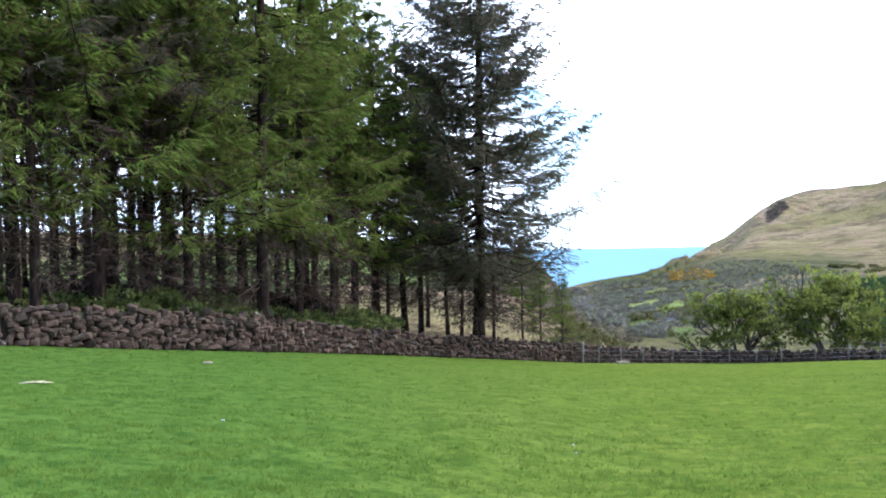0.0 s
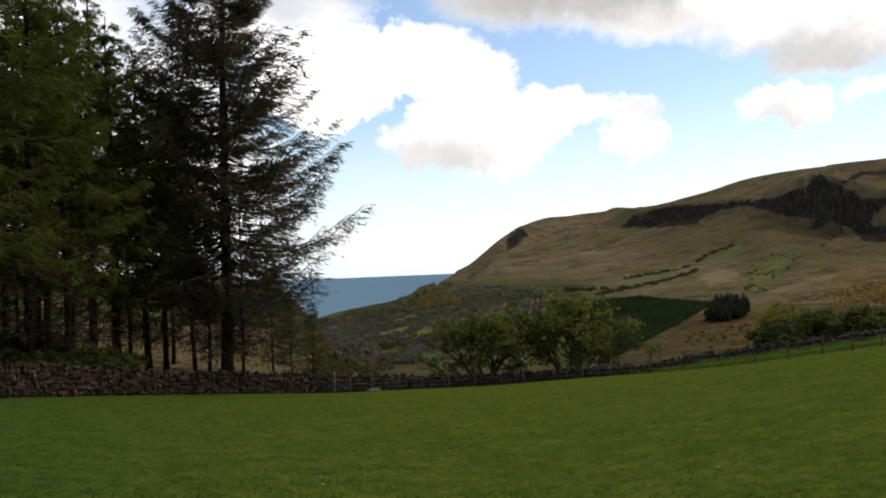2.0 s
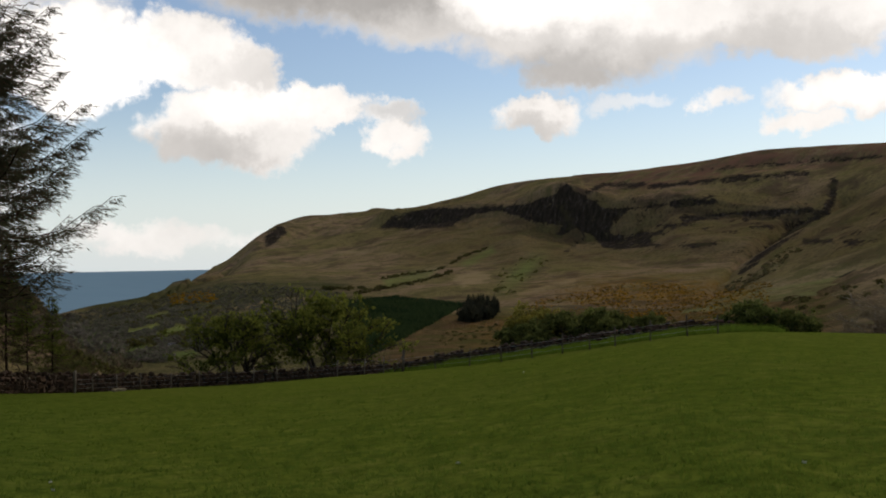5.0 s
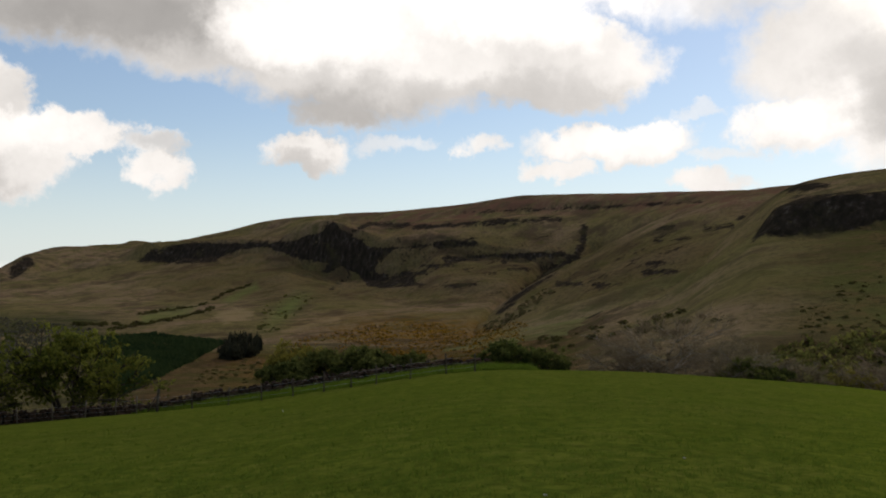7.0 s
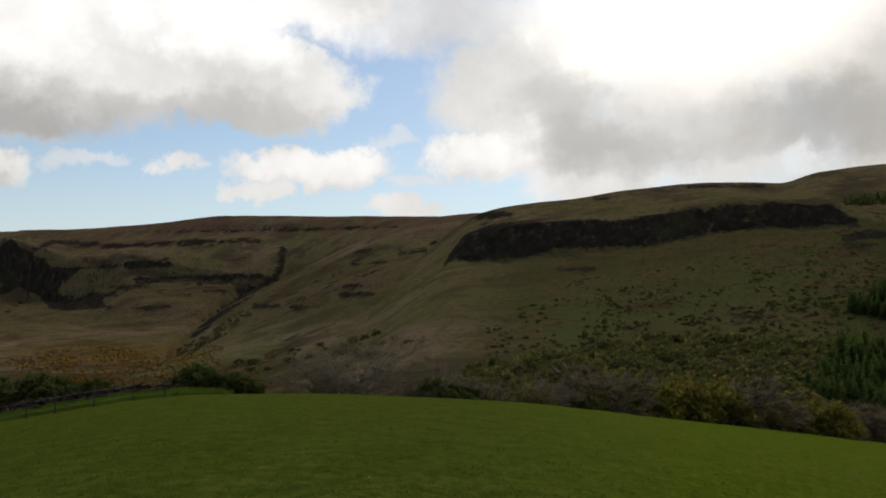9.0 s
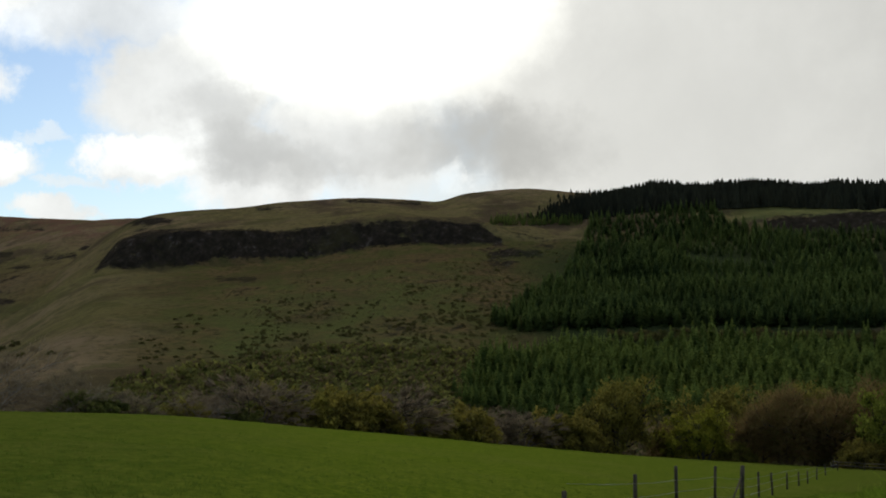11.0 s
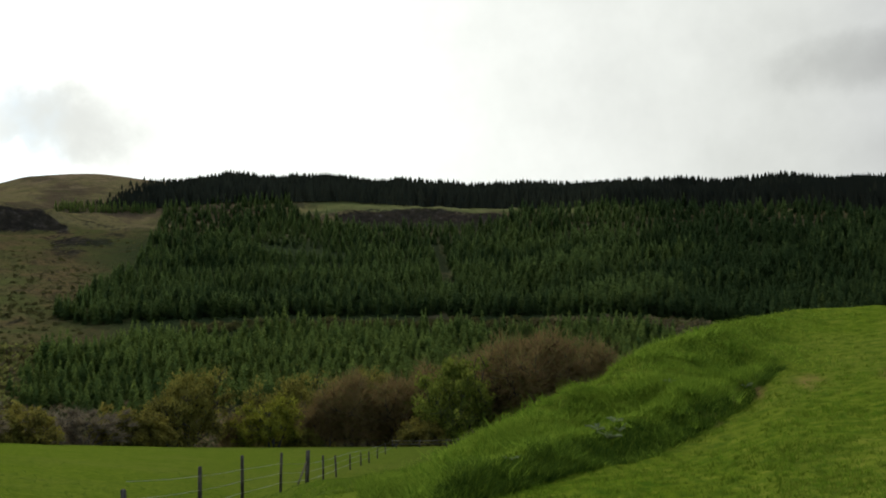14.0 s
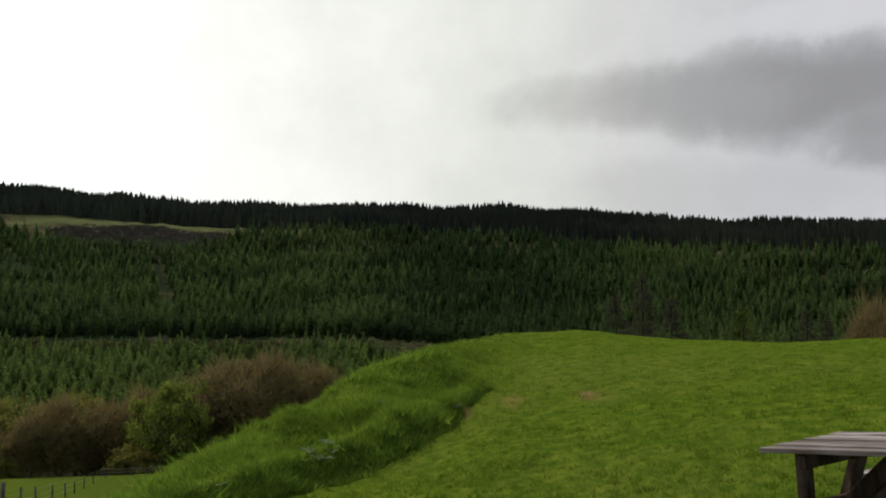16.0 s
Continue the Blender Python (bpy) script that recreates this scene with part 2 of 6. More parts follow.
def paint_ground(k):
    at = spot(k)
    big, _ = k.noise(at, 0.09, 5.0)
    mid, _ = k.noise(at, 0.7, 6.0, 0.62)
    small, _ = k.noise(at, 5.0, 6.0, 0.65)
    # pasture in the field: dark and pale tussocks
    tussock, _ = k.noise(at, 2.1, 6.0, 0.6)
    field = k.mix(k.fade(mid, 0.36, 0.64), rgb(0.088, 0.117, 0.015), rgb(0.118, 0.148, 0.021))
    field = k.mix(k.fade(big, 0.42, 0.72, 0.0, 0.35), field, rgb(0.125, 0.132, 0.028))
    field = k.mix(k.fade(tussock, 0.50, 0.64, 0.0, 0.65), field, rgb(0.052, 0.087, 0.012))
    field = k.mix(k.fade(tussock, 0.45, 0.33, 0.0, 0.5), field, rgb(0.160, 0.168, 0.036))
    field = k.mix(k.fade(small, 0.42, 0.64, 0.0, 0.62), field, rgb(0.044, 0.062, 0.009))
    # darker grass towards the wood, the trees' shade painted into the green
    field = k.mix(mask(k, "lush_and_shade"), field, k.mix(k.fade(k.math("MULTIPLY_ADD", small, 0.5, k.math("MULTIPLY", tussock, 0.5)), 0.42, 0.6), rgb(0.070, 0.114, 0.019), rgb(0.030, 0.062, 0.010)))
    clod, _ = k.noise(at, 4.6, 6.0, 0.6)
    lawn = k.mix(k.fade(mid, 0.30, 0.70), rgb(0.112, 0.160, 0.011), rgb(0.156, 0.194, 0.018))
    lawn = k.mix(k.fade(clod, 0.50, 0.64, 0.0, 0.8), lawn, rgb(0.058, 0.100, 0.008))
    lawn = k.mix(k.fade(clod, 0.44, 0.34, 0.0, 0.55), lawn, rgb(0.225, 0.235, 0.034))
    lawn = k.mix(k.fade(big, 0.45, 0.7, 0.0, 0.5), lawn, rgb(0.165, 0.180, 0.030))
    lawn = k.mix(k.fade(small, 0.44, 0.66, 0.0, 0.7), lawn, rgb(0.045, 0.095, 0.008))
    near = k.mix(mask(k, "lawn"), field, lawn)
    # moor on the slopes
    broad, _ = k.noise(at, 0.006, 6.0, 0.6)
    patch, _ = k.noise(at, 0.035, 7.0, 0.65)
    rugged, _ = k.noise(at, 0.014, 6.0, 0.65)
    tuft, _ = k.noise(at, 0.22, 6.0, 0.7)
    moor = k.mix(k.fade(broad, 0.38, 0.62), rgb(0.185, 0.148, 0.066), rgb(0.255, 0.176, 0.112))
    moor = k.mix(k.fade(patch, 0.42, 0.72, 0.0, 0.75), moor, rgb(0.120, 0.118, 0.038))
    moor = k.mix(k.fade(tuft, 0.45, 0.7, 0.0, 0.7), moor, rgb(0.062, 0.050, 0.030))
    moor = k.mix(k.fade(rugged, 0.49, 0.62, 0.0, 0.75), moor, rgb(0.074, 0.052, 0.037))
    tall = k.node("ShaderNodeMapping")
    tall.inputs["Scale"].default_value = (1.0, 1.0, 0.16)
    k.put(tall.inputs[0], at)
    runnel, _ = k.noise(tall.outputs[0], 0.03, 6.0, 0.65)
    moor = k.mix(k.fade(runnel, 0.50, 0.64, 0.0, 0.7), moor, rgb(0.088, 0.084, 0.034))
    moor = k.mix(k.fade(runnel, 0.44, 0.34, 0.0, 0.5), moor, rgb(0.185, 0.145, 0.070))
    moor = k.mix(k.fade(k.math("ADD", mask(k, "pale"), k.math("MULTIPLY", k.math("SUBTRACT", k.math("MULTIPLY_ADD", tuft, 0.5, patch), 0.75), 2.6)), 0.40, 1.10, 0.0, 0.75), moor, rgb(0.30, 0.225, 0.125))
    heath, _ = k.noise(at, 0.02, 6.0, 0.7)
    moor = k.mix(k.math("MULTIPLY", mask(k, "heath"), k.fade(heath, 0.4, 0.6)), moor, rgb(0.165, 0.092, 0.062))
    bracken = k.mix(k.fade(patch, 0.40, 0.62), rgb(0.082, 0.078, 0.026), rgb(0.150, 0.096, 0.048))
    bracken = k.mix(k.fade(rugged, 0.50, 0.62, 0.0, 0.6), bracken, rgb(0.082, 0.052, 0.030))
    bracken = k.mix(k.fade(tuft, 0.46, 0.62, 0.0, 0.8), bracken, rgb(0.056, 0.048, 0.022))
    moor = k.mix(mask(k, "bracken"), moor, bracken)
    moor = k.mix(mask(k, "pasture"), moor, k.mix(k.fade(patch, 0.35, 0.65), rgb(0.165, 0.205, 0.062), rgb(0.105, 0.122, 0.040)))
    moor = k.mix(k.math("MULTIPLY", mask(k, "gorse"), k.fade(tuft, 0.40, 0.60)), moor, k.mix(k.fade(patch, 0.35, 0.65), rgb(0.070, 0.055, 0.012), rgb(0.26, 0.125, 0.010)))
    column, _ = k.noise(tall.outputs[0], 0.16, 6.0, 0.7)
    rock = k.mix(k.fade(column, 0.38, 0.64), rgb(0.015, 0.013, 0.012), rgb(0.038, 0.031, 0.027))
    rock = k.mix(k.fade(column, 0.58, 0.68, 0.0, 0.65), rock, rgb(0.120, 0.104, 0.090))
    rock = k.mix(k.fade(rugged, 0.56, 0.66, 0.0, 0.5), rock, rgb(0.060, 0.056, 0.024))
    ragged = k.math("ADD", k.math("MULTIPLY", k.math("SUBTRACT", patch, 0.5), 2.2), k.math("MULTIPLY", k.math("SUBTRACT", tuft, 0.5), 1.3))
    moor = k.mix(k.fade(k.math("ADD", mask(k, "crag"), ragged), 0.40, 0.80, 0.0, 0.92), moor, rock)
    # ground under the woods darkened, with the trees' shade in the colour
    moor = k.mix(mask(k, "woodfloor_shade"), moor, rgb(0.036, 0.050, 0.020))
    colour = k.mix(mask(k, "wild"), near, moor)
    colour = k.mix(k.math("MULTIPLY", mask(k, "bare"), k.fade(small, 0.32, 0.46)), colour, rgb(0.26, 0.155, 0.065))
    height = k.math("ADD", k.math("MULTIPLY", small, 0.5), k.math("ADD", k.math("MULTIPLY", tussock, 0.4), k.math("MULTIPLY", k.math("ADD", patch, tuft), k.math("MULTIPLY", mask(k, "wild"), 18.0))))
    return colour, 0.95, height, 0.16


def paint_sea(k):
    at = spot(k)
    v, _ = k.noise(at, 0.012, 4.0)
    return k.mix(v, rgb(0.155, 0.260, 0.345), rgb(0.190, 0.300, 0.385)), 0.35, k.noise(at, 0.15, 4.0)[0], 0.3


def leafy(dark, light, dead=None):
    def paint(k):
        r = island_random(k)
        colour = k.mix(r, rgb(*dark), rgb(*light))
        clump, _ = k.noise(spot(k), 0.55, 3.0)
        colour = k.mix(k.fade(own_random(k), 0.2, 1.0, 0.0, 0.35), colour, k.mix(1.0, colour, rgb(0.72, 1.1, 0.8), "MULTIPLY"))
        colour = k.mix(k.fade(clump, 0.35, 0.7, 0.0, 0.6), colour, rgb(*dark))
        if dead:
            colour = k.mix(k.fade(k.math("FRACT", k.math("MULTIPLY", r, 7.31)), 0.72, 0.9), colour, rgb(*dead))
        return colour, 0.75, None, 0

    return paint


def clumpy(dark, light, third=None):
    """Leaves in clumps: each clump of its own tone, lighter higher in the crown."""
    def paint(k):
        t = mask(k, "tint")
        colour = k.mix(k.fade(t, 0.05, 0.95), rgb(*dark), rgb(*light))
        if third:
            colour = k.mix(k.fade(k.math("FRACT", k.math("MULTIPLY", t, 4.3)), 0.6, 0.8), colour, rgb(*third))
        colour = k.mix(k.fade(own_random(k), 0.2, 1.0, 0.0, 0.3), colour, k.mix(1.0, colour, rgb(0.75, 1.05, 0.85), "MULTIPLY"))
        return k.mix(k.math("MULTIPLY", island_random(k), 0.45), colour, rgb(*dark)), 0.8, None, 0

    return paint


def tinted(dark, light, third=None):
    """Leaves coloured by tint: one tone a plant, and lighter up the firs."""
    def paint(k):
        t = mask(k, "tint")
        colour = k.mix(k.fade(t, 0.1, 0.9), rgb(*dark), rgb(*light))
        if third:
            colour = k.mix(k.fade(k.math("FRACT", k.math("MULTIPLY", t, 5.7)), 0.55, 0.75), colour, rgb(*third))
        return k.mix(k.math("MULTIPLY", island_random(k), 0.5), colour, rgb(*dark)), 0.85, None, 0

    return paint


def barky(dark, light, scale=6.0):
    def paint(k):
        at = spot(k)
        long = k.node("ShaderNodeMapping")
        long.inputs["Scale"].default_value = (1.0, 1.0, 0.25)
        k.put(long.inputs[0], at)
        v, _ = k.noise(long.outputs[0], scale, 7.0, 0.65)
        w, _ = k.noise(at, 0.8, 3.0)
        colour = k.mix(k.fade(v, 0.35, 0.65), rgb(*dark), rgb(*light))
        return k.mix(k.fade(w, 0.5, 0.75, 0.0, 0.5), colour, rgb(0.06, 0.075, 0.035)), 0.9, v, 0.03

    return paint


def paint_stone(k):
    at = spot(k)
    v, _ = k.noise(at, 7.0, 7.0, 0.65)
    lichen, _ = k.noise(at, 2.3, 5.0, 0.6)
    r = island_random(k)
    o = k.math("FRACT", k.math("ADD", own_random(k), r))
    p = k.math("FRACT", k.math("MULTIPLY", o, 6.7))
    colour = k.mix(o, rgb(0.028, 0.018, 0.013), rgb(0.118, 0.070, 0.046))
    colour = k.mix(k.math("MULTIPLY", p, 0.55), colour, rgb(0.090, 0.068, 0.046))
    colour = k.mix(k.fade(v, 0.38, 0.66, 0.0, 0.75), colour, rgb(0.026, 0.018, 0.014))
    colour = k.mix(k.fade(lichen, 0.58, 0.70, 0.0, 0.55), colour, rgb(0.17, 0.16, 0.11))
    colour = k.mix(k.fade(k.math("ADD", p, lichen), 1.57, 1.64, 0.0, 0.7), colour, rgb(0.34, 0.31, 0.27))
    return colour, 0.92, v, 0.05


def paint_timber(k):
    at = spot(k)
    m = k.node("ShaderNodeMapping")
    m.inputs["Scale"].default_value = (1.0, 14.0, 14.0)
    k.put(m.inputs[0], at)
    v, _ = k.noise(m.outputs[0], 2.2, 7.0, 0.65)
    w, _ = k.noise(at, 2.5, 4.0)
    colour = k.mix(k.fade(v, 0.38, 0.62), rgb(0.13, 0.085, 0.062), rgb(0.70, 0.60, 0.52))
    colour = k.mix(k.fade(w, 0.45, 0.7, 0.0, 0.5), colour, rgb(0.24, 0.18, 0.14))
    colour = k.mix(k.math("MULTIPLY", own_random(k), 0.85), colour, rgb(0.12, 0.074, 0.054))
    return colour, 0.75, v, 0.006


MAT = {
    "ground": material("grass_and_moor", paint_ground),
    "sea": material("sea", paint_sea),
    "spruce": material("spruce_needles", leafy((0.050, 0.050, 0.034), (0.130, 0.120, 0.070), (0.150, 0.092, 0.068)), 0.5),
    "larch": material("larch_needles", leafy((0.062, 0.086, 0.020), (0.215, 0.262, 0.045), (0.12, 0.085, 0.034)), 0.55),
    "twig": material("dead_twigs", leafy((0.038, 0.028, 0.022), (0.125, 0.080, 0.060)), 0.3),
    "bark": material("conifer_bark", barky((0.011, 0.008, 0.007), (0.040, 0.027, 0.021))),
    "thorn": material("hawthorn_leaves", clumpy((0.056, 0.072, 0.017), (0.240, 0.255, 0.050)), 0.5),
    "olive": material("opening_leaves", clumpy((0.112, 0.100, 0.028), (0.310, 0.262, 0.056)), 0.5),
    "russet": material("russet_twigs", clumpy((0.128, 0.086, 0.040), (0.305, 0.192, 0.083), (0.210, 0.190, 0.064)), 0.5),
    "yellow": material("yellow_green_leaves", clumpy((0.120, 0.128, 0.018), (0.400, 0.380, 0.052)), 0.5),
    "shrub": material("dark_shrub_leaves", clumpy((0.046, 0.060, 0.020), (0.165, 0.180, 0.052)), 0.5),
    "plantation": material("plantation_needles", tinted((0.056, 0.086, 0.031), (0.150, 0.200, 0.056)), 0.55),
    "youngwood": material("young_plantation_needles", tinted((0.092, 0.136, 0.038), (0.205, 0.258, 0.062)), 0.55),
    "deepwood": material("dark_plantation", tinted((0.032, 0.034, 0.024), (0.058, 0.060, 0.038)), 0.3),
    "glenwood": material("glen_plantation", tinted((0.046, 0.080, 0.032), (0.100, 0.142, 0.050)), 0.5),
    # undergrowth leaves near-black, their colour holding the shade under the trees
    "understory": material("shade_dark_understory", tinted((0.010, 0.014, 0.008), (0.032, 0.040, 0.018), (0.040, 0.028, 0.020)), 0.2),
    "springleaf": material("spring_green_leaves", clumpy((0.080, 0.105, 0.020), (0.270, 0.300, 0.050)), 0.5),
    "scrub": material("scrub_leaves", tinted((0.078, 0.082, 0.027), (0.125, 0.120, 0.038), (0.090, 0.066, 0.036)), 0.5),
    "willow": material("willow_leaves", tinted((0.115, 0.122, 0.036), (0.245, 0.240, 0.066), (0.140, 0.102, 0.058)), 0.5),
    "brownscrub": material("brown_thicket", tinted((0.115, 0.098, 0.052), (0.240, 0.184, 0.096), (0.135, 0.146, 0.052)), 0.45),
    "greytwig": material("bare_grey_twigs", clumpy((0.140, 0.112, 0.076), (0.300, 0.236, 0.155)), 0.45),
    "heathscrub": material("leafless_slope_scrub", tinted((0.105, 0.086, 0.060), (0.205, 0.160, 0.108), (0.140, 0.140, 0.068)), 0.45),
    # grey of bare twigs, with some distance haze put into the colour
    "greywood": material("hazy_leafless_wood", tinted((0.110, 0.102, 0.080), (0.215, 0.190, 0.155), (0.120, 0.140, 0.070)), 0.45),
    "gorsebush": material("gorse_bloom", tinted((0.060, 0.052, 0.012), (0.150, 0.092, 0.016), (0.58, 0.29, 0.014)), 0.45),
    "gorsegold": material("gorse_in_full_bloom", tinted((0.22, 0.125, 0.014), (0.46, 0.26, 0.022)), 0.45),
    "limewash": material("limewashed_render", barky((0.62, 0.61, 0.57), (0.80, 0.79, 0.76), 4.0)),
    "slate": material("roof_slate", barky((0.06, 0.062, 0.068), (0.13, 0.13, 0.135), 4.0)),
    "palestone": material("pale_stone", barky((0.17, 0.14, 0.095), (0.33, 0.285, 0.20), 9.0)),
    "gap": material("dark_wall_heart", barky((0.012, 0.010, 0.009), (0.03, 0.026, 0.022))),
    "palepost": material("silvered_post", barky((0.100, 0.086, 0.068), (0.215, 0.190, 0.160), 9.0)),
    # brown timber, darkened further for the shade under the table top
    "darktimber": material("brown_shaded_timber", barky((0.030, 0.019, 0.013), (0.105, 0.070, 0.050), 9.0)),
    "whitestone": material("white_stone", barky((0.5, 0.5, 0.47), (0.75, 0.75, 0.7), 20.0)),
    "stripped": material("stripped_wood", barky((0.34, 0.28, 0.15), (0.60, 0.52, 0.32), 9.0)),
    "dockleaf": material("dock_leaf", lambda k: (k.mix(own_random(k), rgb(0.16, 0.20, 0.085), rgb(0.30, 0.34, 0.17)), 0.8, None, 0), 0.4),
    "wire": material("galvanised_wire", lambda k: (rgb(0.35, 0.36, 0.37), 0.5, None, 0)),
    "lawnblade": material("lawn_blades", leafy((0.110, 0.180, 0.014), (0.200, 0.265, 0.028)), 0.65),
    "lawntuft": material("tuft_blades", leafy((0.090, 0.140, 0.012), (0.160, 0.205, 0.024)), 0.6),
    "palebark": material("pale_bark", barky((0.15, 0.13, 0.105), (0.32, 0.29, 0.25))),
    "limb": material("grey_bark", barky((0.034, 0.028, 0.022), (0.105, 0.090, 0.075))),
    "stone": material("field_stone", paint_stone, gloss=0.15),
    "timber": material("weathered_timber", paint_timber, gloss=0.3),
    "post": material("old_post", barky((0.045, 0.038, 0.030), (0.15, 0.13, 0.105), 9.0)),
    "blade": material("grass_blades", leafy((0.092, 0.142, 0.020), (0.160, 0.210, 0.034)), 0.65),
    "edgeblade": material("shade_dark_edge_grass", leafy((0.046, 0.078, 0.012), (0.150, 0.200, 0.030)), 0.45),
    "lush_and_shade": material("long_grass", leafy((0.100, 0.158, 0.016), (0.340, 0.410, 0.054)), 0.6),
}

# ---------------------------------------------------------------- the lie of the land
# Bearings are degrees clockwise from +y, seen from the middle of the lawn; heights over the sight line are degrees too.


def curve(pairs):
    a, v = np.array([p[0] for p in pairs], float), np.array([p[1] for p in pairs], float)
    slope = np.zeros(len(a))
    d = np.diff(v) / np.diff(a)
    same = (d[:-1] * d[1:]) > 0
    slope[1:-1] = np.where(same, 2 * d[:-1] * d[1:] / np.where(same, d[:-1] + d[1:], 1), 0)

    def f(x):
        x = np.clip(np.asarray(x, float), a[0], a[-1])
        i = np.clip(np.searchsorted(a, x) - 1, 0, len(a) - 2)
        h = a[i + 1] - a[i]
        s = (x - a[i]) / h
        return ((1 + 2 * s) * (1 - s) ** 2 * v[i] + s * (1 - s) ** 2 * h * slope[i] + s * s * (3 - 2 * s) * v[i + 1] + s * s * (s - 1) * h * slope[i + 1])

    return f


def lift(r, e):
    """Height of what stands r metres off, e degrees over the sight line."""
    return EYE + r * np.tan(np.radians(e))


# edge of the field: distance and angle
rim_r = curve([(-60, 34), (-24, 38), (-12, 44), (-3, 57), (4, 67), (9, 75), (15, 79), (22, 76), (28, 68), (34, 64), (41, 62), (50, 64), (56, 70), (62, 78), (68, 92), (75, 110), (81, 128), (87, 140), (95, 145), (101, 130), (106, 80), (115, 60), (150, 60)])
rim_e = curve([(-60, -3.5), (-24, -4.94), (-18, -5.42), (-12, -5.82), (-6, -6.16), (2, -6.62), (9, -6.9), (15, -6.86), (22, -6.57), (28, -6.2), (34, -5.47), (38, -4.9), (41, -4.5), (45, -4.27), (50, -4.28), (56, -4.5), (62, -4.8), (68, -5.38), (75, -5.98), (81, -6.47), (87, -6.85), (95, -7.05), (101, -7.1), (106, -6.0), (115, -4.6), (150, -3)])
# foot and crest of the grassy bank beside the lawn
foot_r = curve([(80, 9), (93, 8), (99.9, 9.6), (104, 10.8), (108.4, 11.9), (114.1, 13.8), (116.5, 16.0), (118.4, 19.0), (121, 17), (128, 14), (150, 13)])
foot_z = curve([(90, 0.0), (104, 0.0), (108.4, 0.04), (114.1, 0.14), (116.5, 0.36), (118.4, 0.66), (121, 0.66), (128, 0.75), (135, 0.92), (150, 1.0)])
crest_r = curve([(84, 21), (90, 15), (93.7, 11.4), (98.3, 12.2), (102.8, 13.8), (106.6, 15), (109.8, 16.5), (111.7, 17.5), (114.2, 19), (118.5, 25), (121.7, 29), (128, 30), (150, 30)])
crest_e = curve([(93.7, -9.9), (97.8, -8.5), (99.1, -7.95), (100.4, -7.4), (101.9, -6.65), (104.2, -5.4), (106.6, -4.1), (108.3, -3.65), (110.0, -2.6), (111.6, -1.6), (114.2, -0.8), (116.5, -0.28), (119.5, 0.2), (122.9, 0.35), (128.2, -0.08), (131.5, -0.15), (134.6, -0.2), (139.3, 0.03), (150, 0.3)])
tread_z = curve([(-60, 0.05), (0, 0.0), (104, 0.0), (112, 0.02), (120, 0.04), (128, 0.06), (140, 0.08), (150, 0.12)])
# the near hillside: foot and top of its crag, and its brow
crag_low = curve([(8, -4.7), (13, -4.6), (20, -4.1), (40, -3.7), (44, -3.2), (47.7, -2.3), (50, -1.2), (53.2, 0.0), (56, 1.9), (58.3, 3.0), (59.5, 3.1), (62, 3.2), (67, 3.7), (72, 4.3), (75, 4.7), (79, 4.6), (82, 4.7), (88, 5.0), (93, 5.2), (104, 5.2), (110, 5.2), (120, 4.9), (130, 4.2), (150, 3.0)])
crag_top = curve([(8, -4.6), (13, -4.5), (20, -4.0), (40, -3.6), (44, -3.1), (47.7, -2.2), (50, -1.1), (53.2, 0.15), (56, 2.05), (58.2, 3.4), (59.1, 4.6), (62.2, 5.07), (68.5, 5.45), (73.4, 5.94), (78.2, 5.74), (82, 5.1), (88, 5.6), (93, 5.9), (98, 6.05), (104, 5.75), (110, 5.6), (120, 5.2), (130, 4.5), (150, 3.5)])
brow_e = curve([(-60, 1.5), (-24, 0.9), (-10, 0.6), (-4, 0.0), (0, -0.7), (4, -0.8), (5.6, -1.8), (6.8, -3.1), (7.8, -3.9), (8.9, -4.2), (9.6, -4.5), (10.3, -5.1), (10.9, -5.6), (11.8, -5.6), (14, -4.2), (20, -3.2), (40, -3.0), (44, -2.6), (47.7, -2.1), (50, -1.0), (53.2, 0.2), (55, 1.75), (57, 3.7), (58.6, 5.0), (60.2, 5.8), (62.2, 6.23), (65.3, 6.6), (67.9, 7.0), (72.4, 7.28), (76.2, 7.13), (78.2, 7.62), (81.3, 7.8), (84.1, 7.55), (90, 7.35), (95, 7.2), (101, 6.95), (106, 6.8), (114, 6.75), (120, 6.5), (128, 5.95), (140, 5.0), (150, 4.3)])
near_r = curve([(-60, 500), (6, 420), (14, 700), (44, 850), (56, 1000), (75, 1000), (95, 1000), (115, 900), (150, 750)])


def elevation(r, z):
    return np.degrees(np.arctan2(z - EYE, r))


def wobble(x, y, size, octaves=4, seed=0.0):
    return noise.fractal((x / size, y / size, seed), 1.0, 2.0, octaves)


def bump01(x, lo, hi, soft):
    return np.clip((x - lo) / soft, 0, 1) * np.clip((hi - x) / soft, 0, 1)


